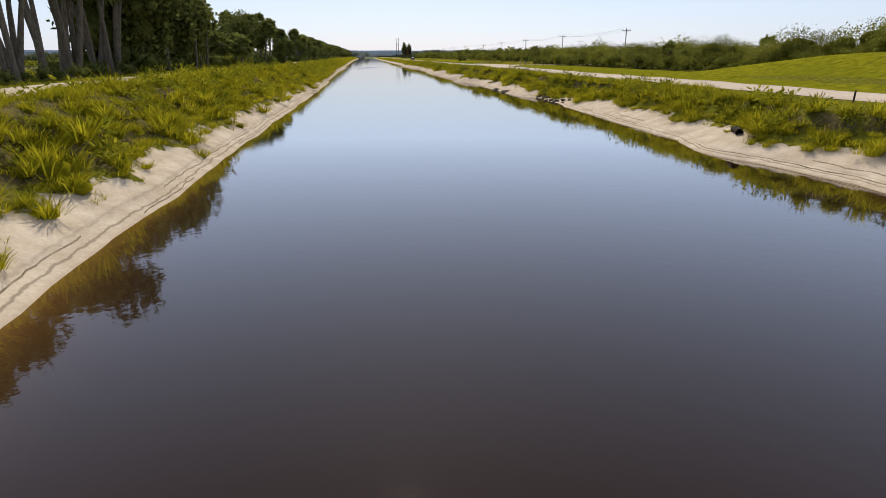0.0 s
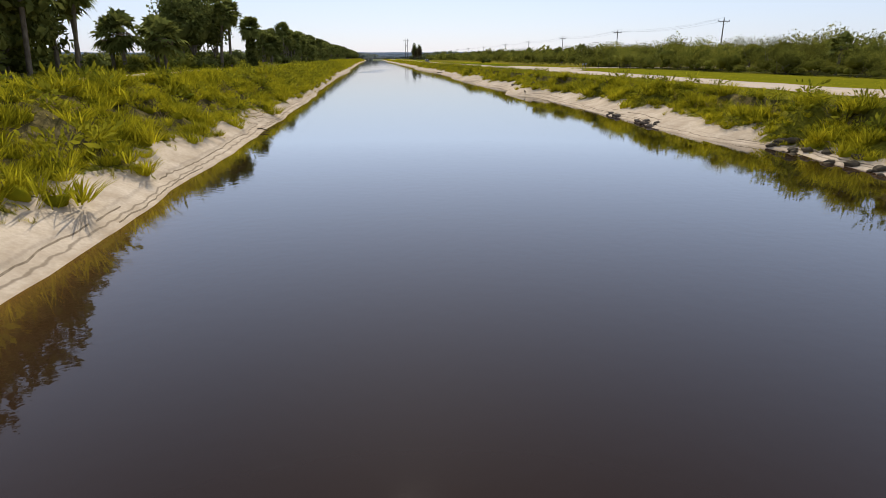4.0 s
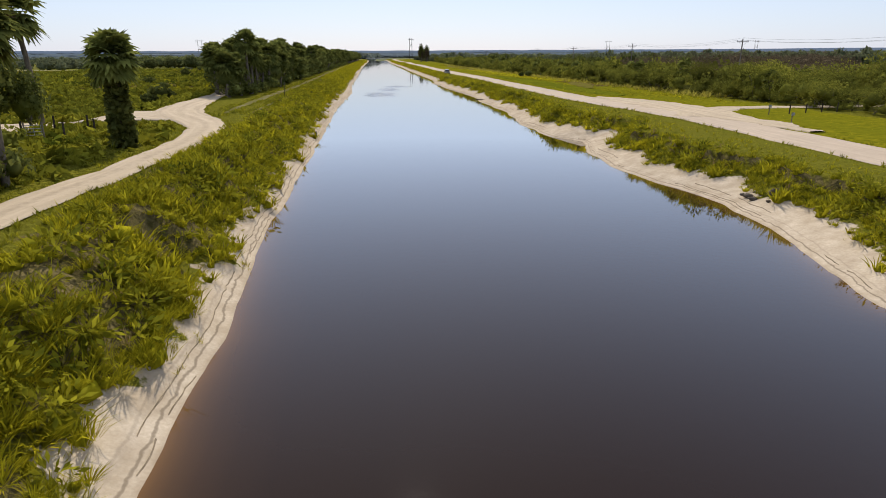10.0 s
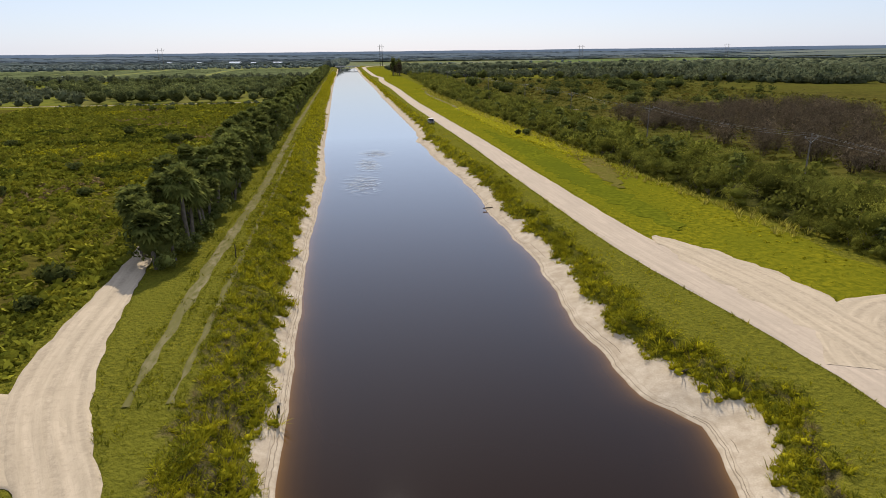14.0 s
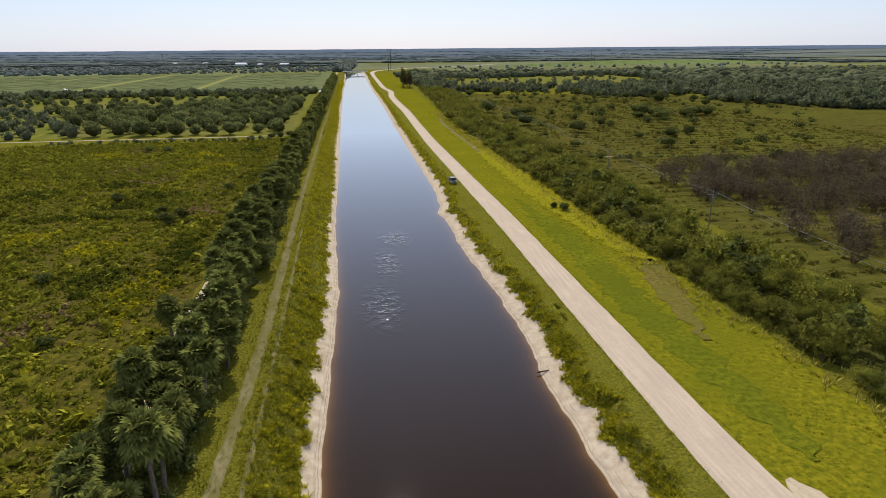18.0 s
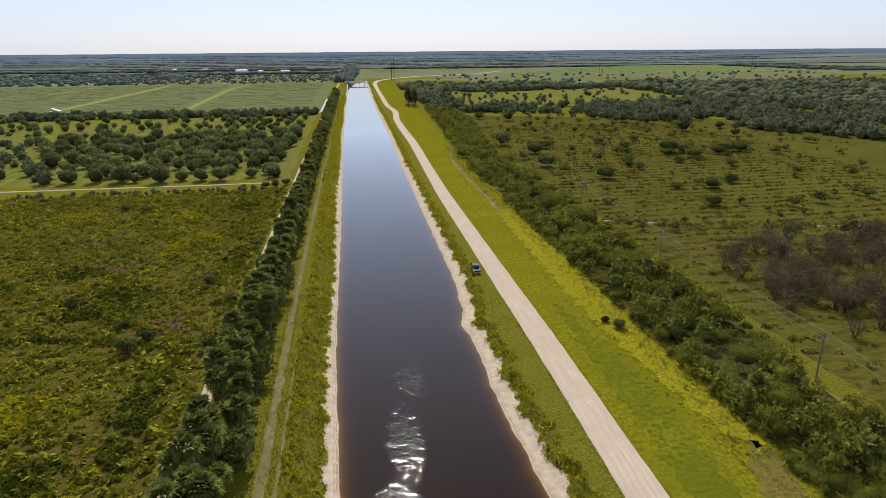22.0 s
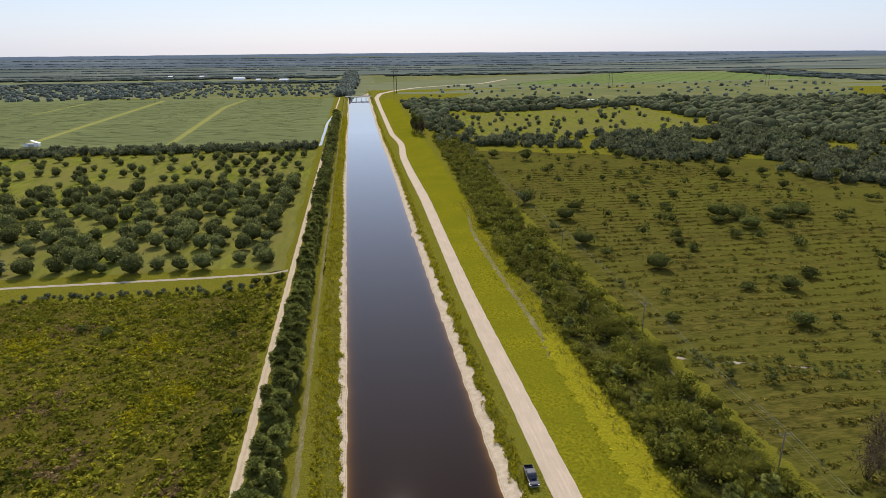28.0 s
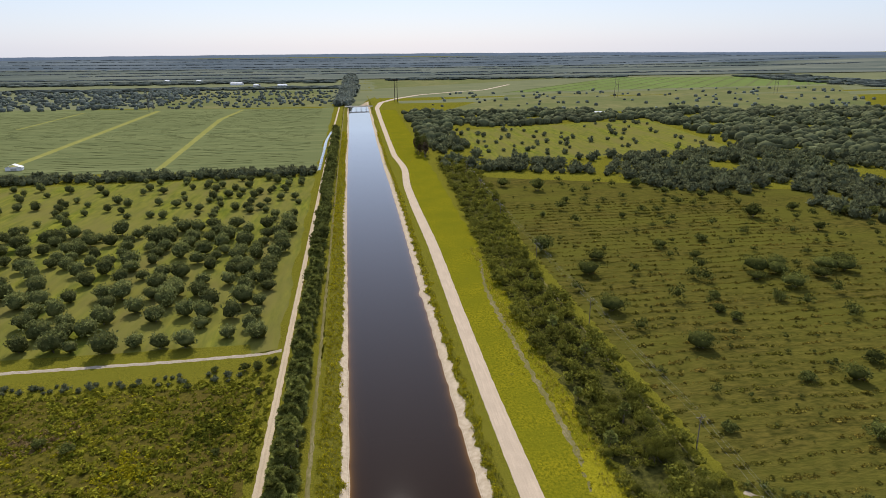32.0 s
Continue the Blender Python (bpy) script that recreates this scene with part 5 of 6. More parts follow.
# -- scrub field
BUSHES = [tree("bush", 190 + k, 2.6, 3.6, 0.15, 520, 0.36, LEAF, 0.1, "round dark bush standing alone in the scrub field", "bush", "scrub field bushes", 13, 0.66, 3) for k in range(4)]
for px, py, w in ((77.5, 550, 5), (87.7, 517, 8), (98, 534, 5.5), (82, 479, 7), (99, 447, 7), (121, 472, 3), (127, 485, 3), (150, 478, 3.5), (160, 508, 8), (167, 505, 7), (192, 506, 8), (199, 503, 7), (164, 490, 7), (161, 553, 4), (136, 547, 4.5),
                  (144, 530, 3.5), (123, 465, 3), (147, 430, 4), (133, 421, 5), (118, 395, 5.5), (82, 404, 2.5), (119, 423, 3), (172, 512, 7), (183, 498, 6), (155, 500, 5), (205, 512, 6)):
    plant([BUSHES[0]] if px == 77.5 else [tree("bush", int(px * 7 + py), w * 0.84, w * 0.84, 0.1, 460, 0.40, LEAF, 0.1, "round dark bush standing alone in the scrub field", "bush", "scrub field bushes", 12, 0.66, 3)], px, py, 1.9 if px == 77.5 else 1.0, int(py))
plant(BUSHES[1:], np.array([92, 112, 182, 191, 210, 213, 269, 281, 246, 232, 120, 96, 140]), np.array([690, 675, 674, 650, 638, 589, 584, 580, 600, 560, 640, 610, 600.]), np.array([1.7, 2, 1.7, 1.2, 1.3, 2.0, 1.4, 1.6, 1.3, 1.2, 0.9, 0.8, 0.8]), 195)
r = np.random.RandomState(196)
x, y = field_points(480, 74, 290, 330, 700, 197)
keep = x < 40 + 0.72 * (y - 190)
scatter("scrub_bushes", THICK, BUSHLEAF, x[keep], y[keep], 0.5 + 2.8 * np.random.RandomState(5).rand(keep.sum()) ** 3, "small dark bushes dotted over the scrub field", "bushes", 198)


def bare_bush(seed):
    r = np.random.RandomState(seed)
    ob = new("bare_bush")
    q = []
    for k in range(16):
        a, h, s = r.rand() * 6.28, 2.2 + 2.6 * r.rand(), 0.5 + 1.9 * r.rand()
        q.append(limb((0.2 * math.cos(a), 0.2 * math.sin(a), -0.1), (s * math.cos(a), s * math.sin(a), h), 0.05, 0.012, 3, 0.25, 3))
    part("trunk", mesh_of("trunk", *join(*q), TWIG), ob)
    c = r.normal(size=(380, 3)) * [1.2, 1.2, 0.95] + [0, 0, 2.5]
    part("crown", mesh_of("crown", *leaves(c, 0.10, seed, 8.0), TWIG), ob)
    return tagged(ob, "grey leafless bush in a tangled stand", "bush", "leafless bushes")


r = np.random.RandomState(205)
bx, by = 82 + 88 * r.rand(330), 226 + 126 * r.rand(330)
keep = bx < 76 + 0.9 * (by - 215)
plant([bare_bush(200 + k) for k in range(3)], bx[keep], by[keep], 0.9 + 0.5 * r.rand(keep.sum()), 206)

# -- bushes of the fallow field and the verge
for px, py, w in ((-37.5, 198, 3.4), (-37.2, 191, 2.4), (-96, 314, 3), (-64, 271, 3), (-52.4, 245, 2.4), (-57.8, 320, 2.6), (-67, 248, 2.4), (-53.4, 309, 4.4), (-51, 314, 3.5), (-72, 332, 4), (-45.6, 343, 3.2), (-82.8, 420, 4), (-37.5, 307, 3.6),
                  (-46.6, 414, 2.2), (-91, 424, 3.6), (-76.6, 449, 2.2), (-61, 447, 2.2), (-42, 454, 4.2), (-38, 456, 4), (-46, 455, 3.5), (-37.5, 330, 3), (-38, 372, 2.6), (-40, 440, 2.4), (-55, 456, 2.4), (42.9, 304, 2.6), (41.2, 307, 1.8)):
    plant([tree("bush", int(900 - px * 7 + py), w * 0.52, w * 0.62, 0.1, 380, 0.3, LEAF, 0.08, "round dark bush in the fallow field", "bush", "field bushes", 11, 0.6, 3)], px, py, 1.0, int(py))
x, y = field_points(9000, 33, 56, 190, 560, 301)
k = np.abs(x - np.interp(y, *BELT_L.T) + 5.0 + 1.5 * np.sin(y / 14)) < 2.6 + 1.6 * np.sin(y / 23 + 1)
k &= pick(len(x), 303) < 0.3
scatter("tall_grass", DOMES, BLADE, x[k], y[k], 0.3, "drift of bright yellow grass along the verge", "grass", 302)
ribbon("power_line_strip", [(69.3, 215, 4), (69.6, 300, 5), (69.4, 420, 5), (69.4, 560, 5), (76, 640, 3)], GRASS, "bright green grass strip below the power line", 0.13, 9, 0.8, 30, category="grass", step=1.2)
ribbon("foot_path", [(66.5, 250, 0.5), (67.0, 330, 0.6), (66.6, 400, 0.6), (66.4, 470, 0.6), (66.0, 560, 0.5)], WORN, "pale narrow footpath under the power line", 0.17, 5, 0.3, 31, category="path")
ribbon("foot_path", [(38.9, 387, 1.0), (40.7, 402, 1.8), (40.1, 451, 1.6), (40.1, 486, 2.0), (40.6, 510, 1.4), (46, 545, 0.8)], WORN, "worn pale strip through the verge grass", 0.14, 5, 0.6, 32, category="path")

# a shallow washed-out gully with pale sand crosses the scrub field
for k, (x0, y0, x1, y1, w) in enumerate(((70.6, 382, 76, 380, 1.6), (80, 378.6, 90, 375.6, 1.4), (96, 373.5, 104, 371.5, 1.2), (118, 367.5, 127, 366, 1.3), (135, 364.5, 150, 362, 1.2))):
    ribbon("sand_wash", [(x0, y0, w * 0.2), ((x0 + x1) / 2, (y0 + y1) / 2 + 0.4, w * 0.6), (x1, y1, w * 0.2)], RUT, "pale washed sand in a shallow gully", 0.12, 5, 0.7, 371 + k, category="gully", step=0.8)
r = np.random.RandomState(376)
gx = 70 + 110 * r.rand(240)
gy = np.interp(gx, [70, 90, 112, 138, 180], [382, 375, 368.4, 364, 359]) + np.where(r.rand(240) < 0.6, -2.2, 2.2) + r.normal(size=240) * 0.6
scatter("gully_bushes", THICK, LEAF, gx, gy, 0.35 + 0.8 * r.rand(240) ** 2, "dark low bushes along the shallow gully", "bushes", 377)
x, y = field_points(1500, 39.5, 47, 238, 268, 378)
k = np.abs(x - np.interp(y, [238, 254, 268], [43.5, 44.0, 42.5])) < 1.6 + wave(y, 379, 0.5, 5)
k &= pick(len(x), 388) < 0.5
scatter("tall_grass", COARSE, DEADGRASS, x[k], y[k], 0.3, "patch of dead brown grass beside the thicket", "grass", 380)
DRIFT_W = np.array([(264, 44.5), (268, 42.0), (282, 40.6), (295, 39.2), (312, 38.2), (331, 37.6), (395, 38.0), (402, 41.0)])
rx = np.linspace(264, 402, 24)
ribbon("yellow_grass", [((np.interp(q, *DRIFT_W.T) + np.interp(q, *BELT_L.T)) / 2 + 0.6, q, max(0.6, np.interp(q, *BELT_L.T) - np.interp(q, *DRIFT_W.T) - 0.6)) for q in rx], YELLOWGROUND,
       "wide drift of yellow grass between verge and thicket", 0.2, 15, 1.1, 383, category="grass", step=0.8)
ribbon("dead_grass", [(38.5, 232, 0.6), (40.0, 240, 3.2), (42.2, 250, 5.0), (45, 260, 5.4), (46.5, 266, 1.5)], DEADGROUND, "brown patch of dead grass beside the thicket", 0.2, 9, 0.7, 386, category="grass", step=0.7)
ribbon("mown_strip", [(35, 206, 1.5), (35, 214, 4.5), (34.6, 240, 6), (34.8, 262, 6.6), (35.4, 284, 6), (34.6, 300, 3.5), (34, 318, 0.8)], GREENGROUND, "closely mown dark green strip beside the road", 0.15, 17, 1.1, 387, category="grass", step=0.8)
x, y = field_points(9000, 36, 55, 262, 404, 381)
u = (x - np.interp(y, *DRIFT_W.T)) / 5.0
k = (pick(len(x), 384) < 0.75 * rise(-0.25, 0.45, u) * np.where(y > 330, 0.55, 1.0)) & (x < np.interp(y, *BELT_L.T) + 1.0)
x, y = x[k], y[k]
scatter("tall_grass", DOMES, YELLOWBLADE, x, y, 0.22 + 0.16 * pick(len(x), 385), "thick drift of bright yellow grass by the thicket", "grass", 382)

# -- woods and distance
def in_woods(x, y):
    edge = np.interp(x, [60, 74, 173, 204, 249, 271, 330, 420, 520, 900], [760, 750, 722, 660, 634, 575, 490, 400, 320, 280])
    pasture = (x > 98) & (x < 375) & (y > 785) & (y < 1050) & (y < 1000 + 0.2 * (x - 100)) & (y > 780 + 0.08 * (x - 98))
    return (y > edge) & ~pasture & (y < 1185 - 0.12 * (x - 100)) & (x > 62) & (x < 60 + 0.99 * (y - 100))


x, y = field_points(20000, 60, 860, 290, 1190, 210)
keep = in_woods(x, y) & (np.sin(x / 23 + y / 41) * np.sin(y / 29 - x / 60) + 0.5 * np.sin(x / 9) * np.sin(y / 11) > -0.55)
x, y = x[keep][:5600], y[keep][:5600]
near = np.hypot(x, y - 290) < 620
scatter("woods", FARCROWN, WOODS, x[near], y[near], 2.6 + 2.6 * np.random.RandomState(77).rand(near.sum()), "dark broadleaved woods beyond the scrub field", "woods", 211)
scatter("woods", LOWCROWN, WOODS, x[~near], y[~near], 3.2 + 2.8 * np.random.RandomState(78).rand((~near).sum()), "dark broadleaved woods farther off", "woods", 212)
x, y = field_points(90, 105, 370, 795, 1040, 213)
scatter("pasture_trees", FARCROWN, WOODS, x, y, 2.6, "scattered dark trees on the green pasture", "trees", 214)
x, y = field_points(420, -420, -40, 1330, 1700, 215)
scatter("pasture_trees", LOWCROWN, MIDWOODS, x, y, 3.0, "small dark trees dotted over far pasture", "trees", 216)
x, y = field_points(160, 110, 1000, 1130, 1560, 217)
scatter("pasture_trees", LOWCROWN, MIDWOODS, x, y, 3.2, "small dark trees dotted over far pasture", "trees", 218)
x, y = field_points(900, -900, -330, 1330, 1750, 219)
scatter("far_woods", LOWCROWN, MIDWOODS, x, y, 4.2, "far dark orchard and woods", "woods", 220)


def long_belt(shapes, mat, x, y, size, label, seed):
    """Low strips of woods across the plain, stretched and flattened for the camera."""
    r = np.random.RandomState(seed)
    pieces = []
    for q, shape in enumerate(shapes):
        px, py = x[q::3], y[q::3]
        pieces.append(spread(shape, on_ground(px, py, 1.5), (r.rand(len(px)) - 0.5) * 0.24, size * (0.6 + 0.8 * r.rand(len(px)))))
    tagged(new("far_woods", mesh_of("far_woods", *join(*pieces), mat)), label, "woods", kind="stuff")


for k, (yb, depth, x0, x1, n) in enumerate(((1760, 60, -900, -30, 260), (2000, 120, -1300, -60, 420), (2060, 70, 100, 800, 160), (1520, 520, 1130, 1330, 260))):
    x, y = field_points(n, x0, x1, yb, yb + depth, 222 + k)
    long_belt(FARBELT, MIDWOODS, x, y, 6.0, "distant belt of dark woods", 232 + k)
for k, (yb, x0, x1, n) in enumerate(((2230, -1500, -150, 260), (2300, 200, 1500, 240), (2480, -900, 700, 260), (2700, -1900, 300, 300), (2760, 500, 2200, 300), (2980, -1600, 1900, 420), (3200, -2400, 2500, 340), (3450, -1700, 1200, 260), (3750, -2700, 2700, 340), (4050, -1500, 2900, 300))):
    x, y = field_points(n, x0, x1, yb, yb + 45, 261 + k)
    long_belt(FARBELT, HAZECROWN, x, y, 5.5, "belt of far trees on the plain, haze painted into the crowns", 271 + k)
PINES = [tree("pine_tree", 243 + k, 3.6, 16.5, 1.0, 900, 0.7, TWIG if k == 0 else LEAF, 0.35, "tall dark feathery pine beside the dirt road", "tree", "roadside pines", 26, 0.4) for k in range(2)]
r = np.random.RandomState(241)
plant(PINES, 47 + 9 * r.rand(10), 816 + 40 * np.arange(10) / 9, 0.66 + 0.25 * r.rand(10), 242)
x, y = field_points(300, -1, 1, 1305, 2350, 244)
x = x * np.interp(y, [1305, 1500, 1800, 2350], [11, 18, 20, 14]) - np.interp(y, [1305, 1400, 1650, 2350], [27, 24, 14, 9])
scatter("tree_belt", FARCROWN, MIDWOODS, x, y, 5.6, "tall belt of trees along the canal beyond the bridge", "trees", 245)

# -- the horizon
# a plain strip; its height is set to fit the camera's view
def backdrop():
    a = np.radians(np.linspace(-70, 70, 141))
    d = 4700 + 0 * a
    r = np.random.RandomState(250)
    top = 42 + 2.5 * r.rand(len(a))
    lo = np.stack([np.sin(a) * d, np.cos(a) * d, 0 * a], -1)
    hi = np.stack([np.sin(a) * d, np.cos(a) * d, top], -1)
    v = np.concatenate([lo, hi])
    i = np.arange(len(a) - 1)
    # haze is painted on and glows faintly, without being a lamp
    m = material("painted_haze_glow", (0.07, 0.09, 0.115), (0.10, 0.12, 0.145), 0.01, 1.0)
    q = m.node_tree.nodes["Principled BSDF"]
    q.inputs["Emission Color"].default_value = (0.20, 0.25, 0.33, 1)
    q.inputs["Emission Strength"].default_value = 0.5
    tagged(new("backdrop", mesh_of("backdrop", v, np.stack([i, i + 1, i + 1 + len(a), i + len(a)], 1), m)), "backdrop strip with blue grey horizon haze painted on, faintly glowing", "horizon", kind="structure")


backdrop()

# ---- built things ----
def box(cx, cy, cz, sx, sy, sz, bevel=0.0):
    bm = bmesh.new()
    bmesh.ops.create_cube(bm, size=1, matrix=Matrix.Translation((cx, cy, cz)) @ Matrix.Diagonal((sx, sy, sz, 1)))
    if bevel:
        bmesh.ops.bevel(bm, geom=bm.edges[:], offset=bevel, segments=2, affect="EDGES")
    return bm


def bm_part(name, bm, mat, parent, label="", soft=False):
    me = bpy.data.meshes.new(name)
    bm.to_mesh(me)
    bm.free()
    me.materials.append(mat)
    if soft:
        smooth(me)
    return part(name, me, parent, label)


def side_profile(points, width, bevel=0.05):
    """A shape drawn in the y-z plane and given a width along x."""
    bm = bmesh.new()
    a = [bm.verts.new((-width / 2, y, z)) for y, z in points]
    f = bm.faces.new(a)
    out = bmesh.ops.extrude_face_region(bm, geom=[f])
    bmesh.ops.translate(bm, verts=[g for g in out["geom"] if isinstance(g, bmesh.types.BMVert)], vec=(width, 0, 0))
    bmesh.ops.recalc_face_normals(bm, faces=bm.faces[:])
    if bevel:
        bmesh.ops.bevel(bm, geom=bm.edges[:], offset=bevel, segments=2, affect="EDGES")
    return bm


def rod(a, b, ra, rb=None, sides=8):
    return smooth(mesh_of("rod", *limb(a, b, ra, ra if rb is None else rb, sides, 0, 2), POLEWOOD))


def pickup(x, y, turn):
    ob = new("pickup_truck")
    bm_part("body", side_profile([(-2.8, 0.45), (-2.85, 0.8), (-2.7, 1.0), (-1.35, 1.1), (0.95, 1.1), (0.95, 0.62), (2.72, 0.62), (2.8, 0.45)], 1.9, 0.06), PAINT, ob)
    bm_part("cabin", side_profile([(-1.35, 1.08), (-0.75, 1.72), (-0.5, 1.8), (0.75, 1.8), (0.95, 1.7), (1.0, 1.08)], 1.66, 0.07), PAINT, ob)
    for sx in (-0.9, 0.9):
        bm_part("bed_side", box(sx, 1.88, 0.87, 0.1, 1.86, 0.52, 0.03), PAINT, ob)
    bm_part("tailgate", box(0, 2.78, 0.87, 1.8, 0.07, 0.5, 0.03), PAINT, ob)
    m = bm_part("windscreen", box(0, 0, 0, 1.46, 0.03, 0.72, 0.01), GLASS, ob)
    m.matrix_local = pose(0, -1.08, 1.43, 43, 0, 0)
    m = bm_part("rear_window", box(0, 0, 0, 1.3, 0.03, 0.42, 0.01), GLASS, ob)
    m.matrix_local = pose(0, 1.0, 1.46, -4, 0, 0)
    for sx in (-0.835, 0.835):
        bm_part("side_window", box(sx, -0.38, 1.45, 0.03, 0.72, 0.42, 0.01), GLASS, ob)
        bm_part("side_window", box(sx, 0.45, 1.45, 0.03, 0.72, 0.42, 0.01), GLASS, ob)
        bm_part("mirror", box(sx * 1.22, -0.85, 1.2, 0.2, 0.1, 0.16, 0.02), TYRE, ob)
        bm_part("headlight", box(sx * 0.93, -2.82, 0.86, 0.3, 0.08, 0.16, 0.02), CHROME, ob)
        bm_part("tail_light", box(sx * 1.06, 2.79, 0.9, 0.13, 0.06, 0.34, 0.02), REDLENS, ob)
    bm_part("grille", box(0, -2.86, 0.8, 1.0, 0.06, 0.22, 0.02), TYRE, ob)
    bm_part("bumper", box(0, -2.88, 0.55, 1.85, 0.16, 0.2, 0.04), CHROME, ob)
    bm_part("bumper", box(0, 2.86, 0.52, 1.8, 0.14, 0.18, 0.04), CHROME, ob)
    for sx in (-0.82, 0.82):
        for sy in (-1.85, 1.75):
            bm = bmesh.new()
            bmesh.ops.create_cone(bm, cap_ends=True, segments=20, radius1=0.39, radius2=0.39, depth=0.26, matrix=Matrix.Translation((sx, sy, 0.39)) @ Matrix.Rotation(math.pi / 2, 4, "Y"))
            bmesh.ops.bevel(bm, geom=[e for e in bm.edges if len(e.link_faces) == 2 and e.calc_face_angle() > 1], offset=0.05, segments=2, affect="EDGES")
            w = new("wheel")
            w.parent = ob
            bm_part("tyre", bm, TYRE, w)
            bm = bmesh.new()
            bmesh.ops.create_cone(bm, cap_ends=True, segments=16, radius1=0.23, radius2=0.21, depth=0.28, matrix=Matrix.Translation((sx, sy, 0.39)) @ Matrix.Rotation(math.pi / 2, 4, "Y"))
            bm_part("rim", bm, CHROME, w)
    ob.matrix_world = pose(x, y, float(height(x, y)) + 0.05, 0, 0, turn)
    return tagged(ob, "dark blue pickup truck parked on the grass verge", "pickup truck")


pickup(20.6, 342.0, -2)


def power_pole():
    ob = new("power_pole")
    part("pole", smooth(mesh_of("pole", *limb((0, 0, -0.4), (0, 0, 9.6), 0.15, 0.10, 9, 0.03, 5), POLEWOOD)), ob)
    bm_part("crossarm", box(0, 0, 9.1, 2.5, 0.12, 0.14, 0.015), POLEWOOD, ob)
    for s in (-1, 1):
        part("brace", smooth(mesh_of("brace", *limb((s * 0.85, -0.08, 9.05), (0, -0.1, 8.3), 0.025, 0.025, 5, 0, 2), STEEL)), ob)
    for sx in (-1.15, 0.0, 1.15):
        top = 9.62 if sx == 0 else 9.18
        part("insulator", smooth(mesh_of("insulator", *limb((sx, 0, top - 0.02), (sx, 0, top + 0.22), 0.06, 0.04, 7, 0, 3), STEEL)), ob, "small grey insulator")
    return tagged(ob, "weathered wooden power pole with one crossarm", "power pole", "power poles")


POLES = [(64.7, 166), (65.0, 222), (66.0, 278), (67.5, 336), (69.6, 398), (70.0, 470), (69.8, 535), (70.2, 607), (72, 672), (75, 740)]
first = power_pole()
for k, (px, py) in enumerate(POLES):
    m = pose(px, py, float(height(px, py)), 0, 0, 2 * math.sin(k * 2.3))
    if k == 0:
        first.matrix_world = m
    else:
        copy_thing(first, m)
for sx, up in ((-1.15, 9.4), (0.0, 9.84), (1.15, 9.4)):
    for (ax, ay), (bx, by) in zip(POLES[:-1], POLES[1:]):
        t = np.linspace(0, 1, 13)
        c = np.stack([ax + sx + (bx - ax) * t, ay + (by - ay) * t, 2.2 + up - 0.9 * 4 * t * (1 - t)], -1)
        ring = np.array([(math.cos(g), 0, math.sin(g)) for g in (0.5, 2.6, 4.7)]) * 0.016
        v = (c[:, None] + ring[None]).reshape(-1, 3)
        i = np.arange(12) * 3
        f = np.concatenate([np.stack([i + a, i + (a + 1) % 3, i + 3 + (a + 1) % 3, i + 3 + a], 1) for a in range(3)])
        tagged(new("power_cable", mesh_of("power_cable", v, f, WIRE)), "thin grey cable hanging between power poles", "power cable", "power cables")


def twin_pole(x, y, tall):
    ob = new("transmission_pylon")
    for q in (-1, 1):
        part("pole", smooth(mesh_of("pole", *limb((q * 2.4, 0, -0.4), (q * 2.2, 0, tall), 0.6, 0.4, 8, 0, 3), LOGWOOD)), ob)
        part("brace", mesh_of("brace", *limb((q * 2.3, 0.3, tall * 0.55), (-q * 2.3, 0.3, tall * 0.75), 0.16, 0.16, 5, 0, 2), LOGWOOD), ob)
        part("insulator", mesh_of("insulator", *limb((q * 5.2, 0, tall * 0.87), (q * 5.2, 0, tall * 0.93), 0.2, 0.2, 6, 0, 2), STEEL), ob)
    bm_part("crossarm", box(0, 0, tall * 0.935, 12, 0.6, 0.6, 0.05), LOGWOOD, ob)
    ob.matrix_world = pose(x, y, LAND + 0.1)
    return tagged(ob, "tall dark twin-pole transmission pylon near the far bridge", "pylon")


twin_pole(68.0, 1390, 40)


def frame_pylon(x, y, turn):
    ob = new("transmission_pylon")
    for s in (-1, 1):
        part("pole", smooth(mesh_of("pole", *limb((s * 3.6, 0, -0.4), (s * 3.3, 0, 36), 0.42, 0.25, 8, 0, 3), POLEWOOD)), ob)
        part("brace", mesh_of("brace", *limb((s * 3.5, 0.3, 18), (-s * 3.4, 0.3, 27), 0.14, 0.14, 5, 0, 2), POLEWOOD), ob)
        part("insulator", mesh_of("insulator", *limb((s * 6.5, 0, 30.6), (s * 6.5, 0, 33), 0.16, 0.16, 6, 0, 2), STEEL), ob)
    bm_part("crossarm", box(0, 0, 33.2, 15, 0.5, 0.5, 0.05), POLEWOOD, ob)
    ob.matrix_world = pose(x, y, LAND + 0.1, 0, 0, turn)
    return tagged(ob, "wooden two-pole transmission pylon far off in the fields", "pylon", "transmission pylons")


for px, py in ((-315, 1293), (476, 1387), (815, 1409)):
    frame_pylon(px, py, 4)


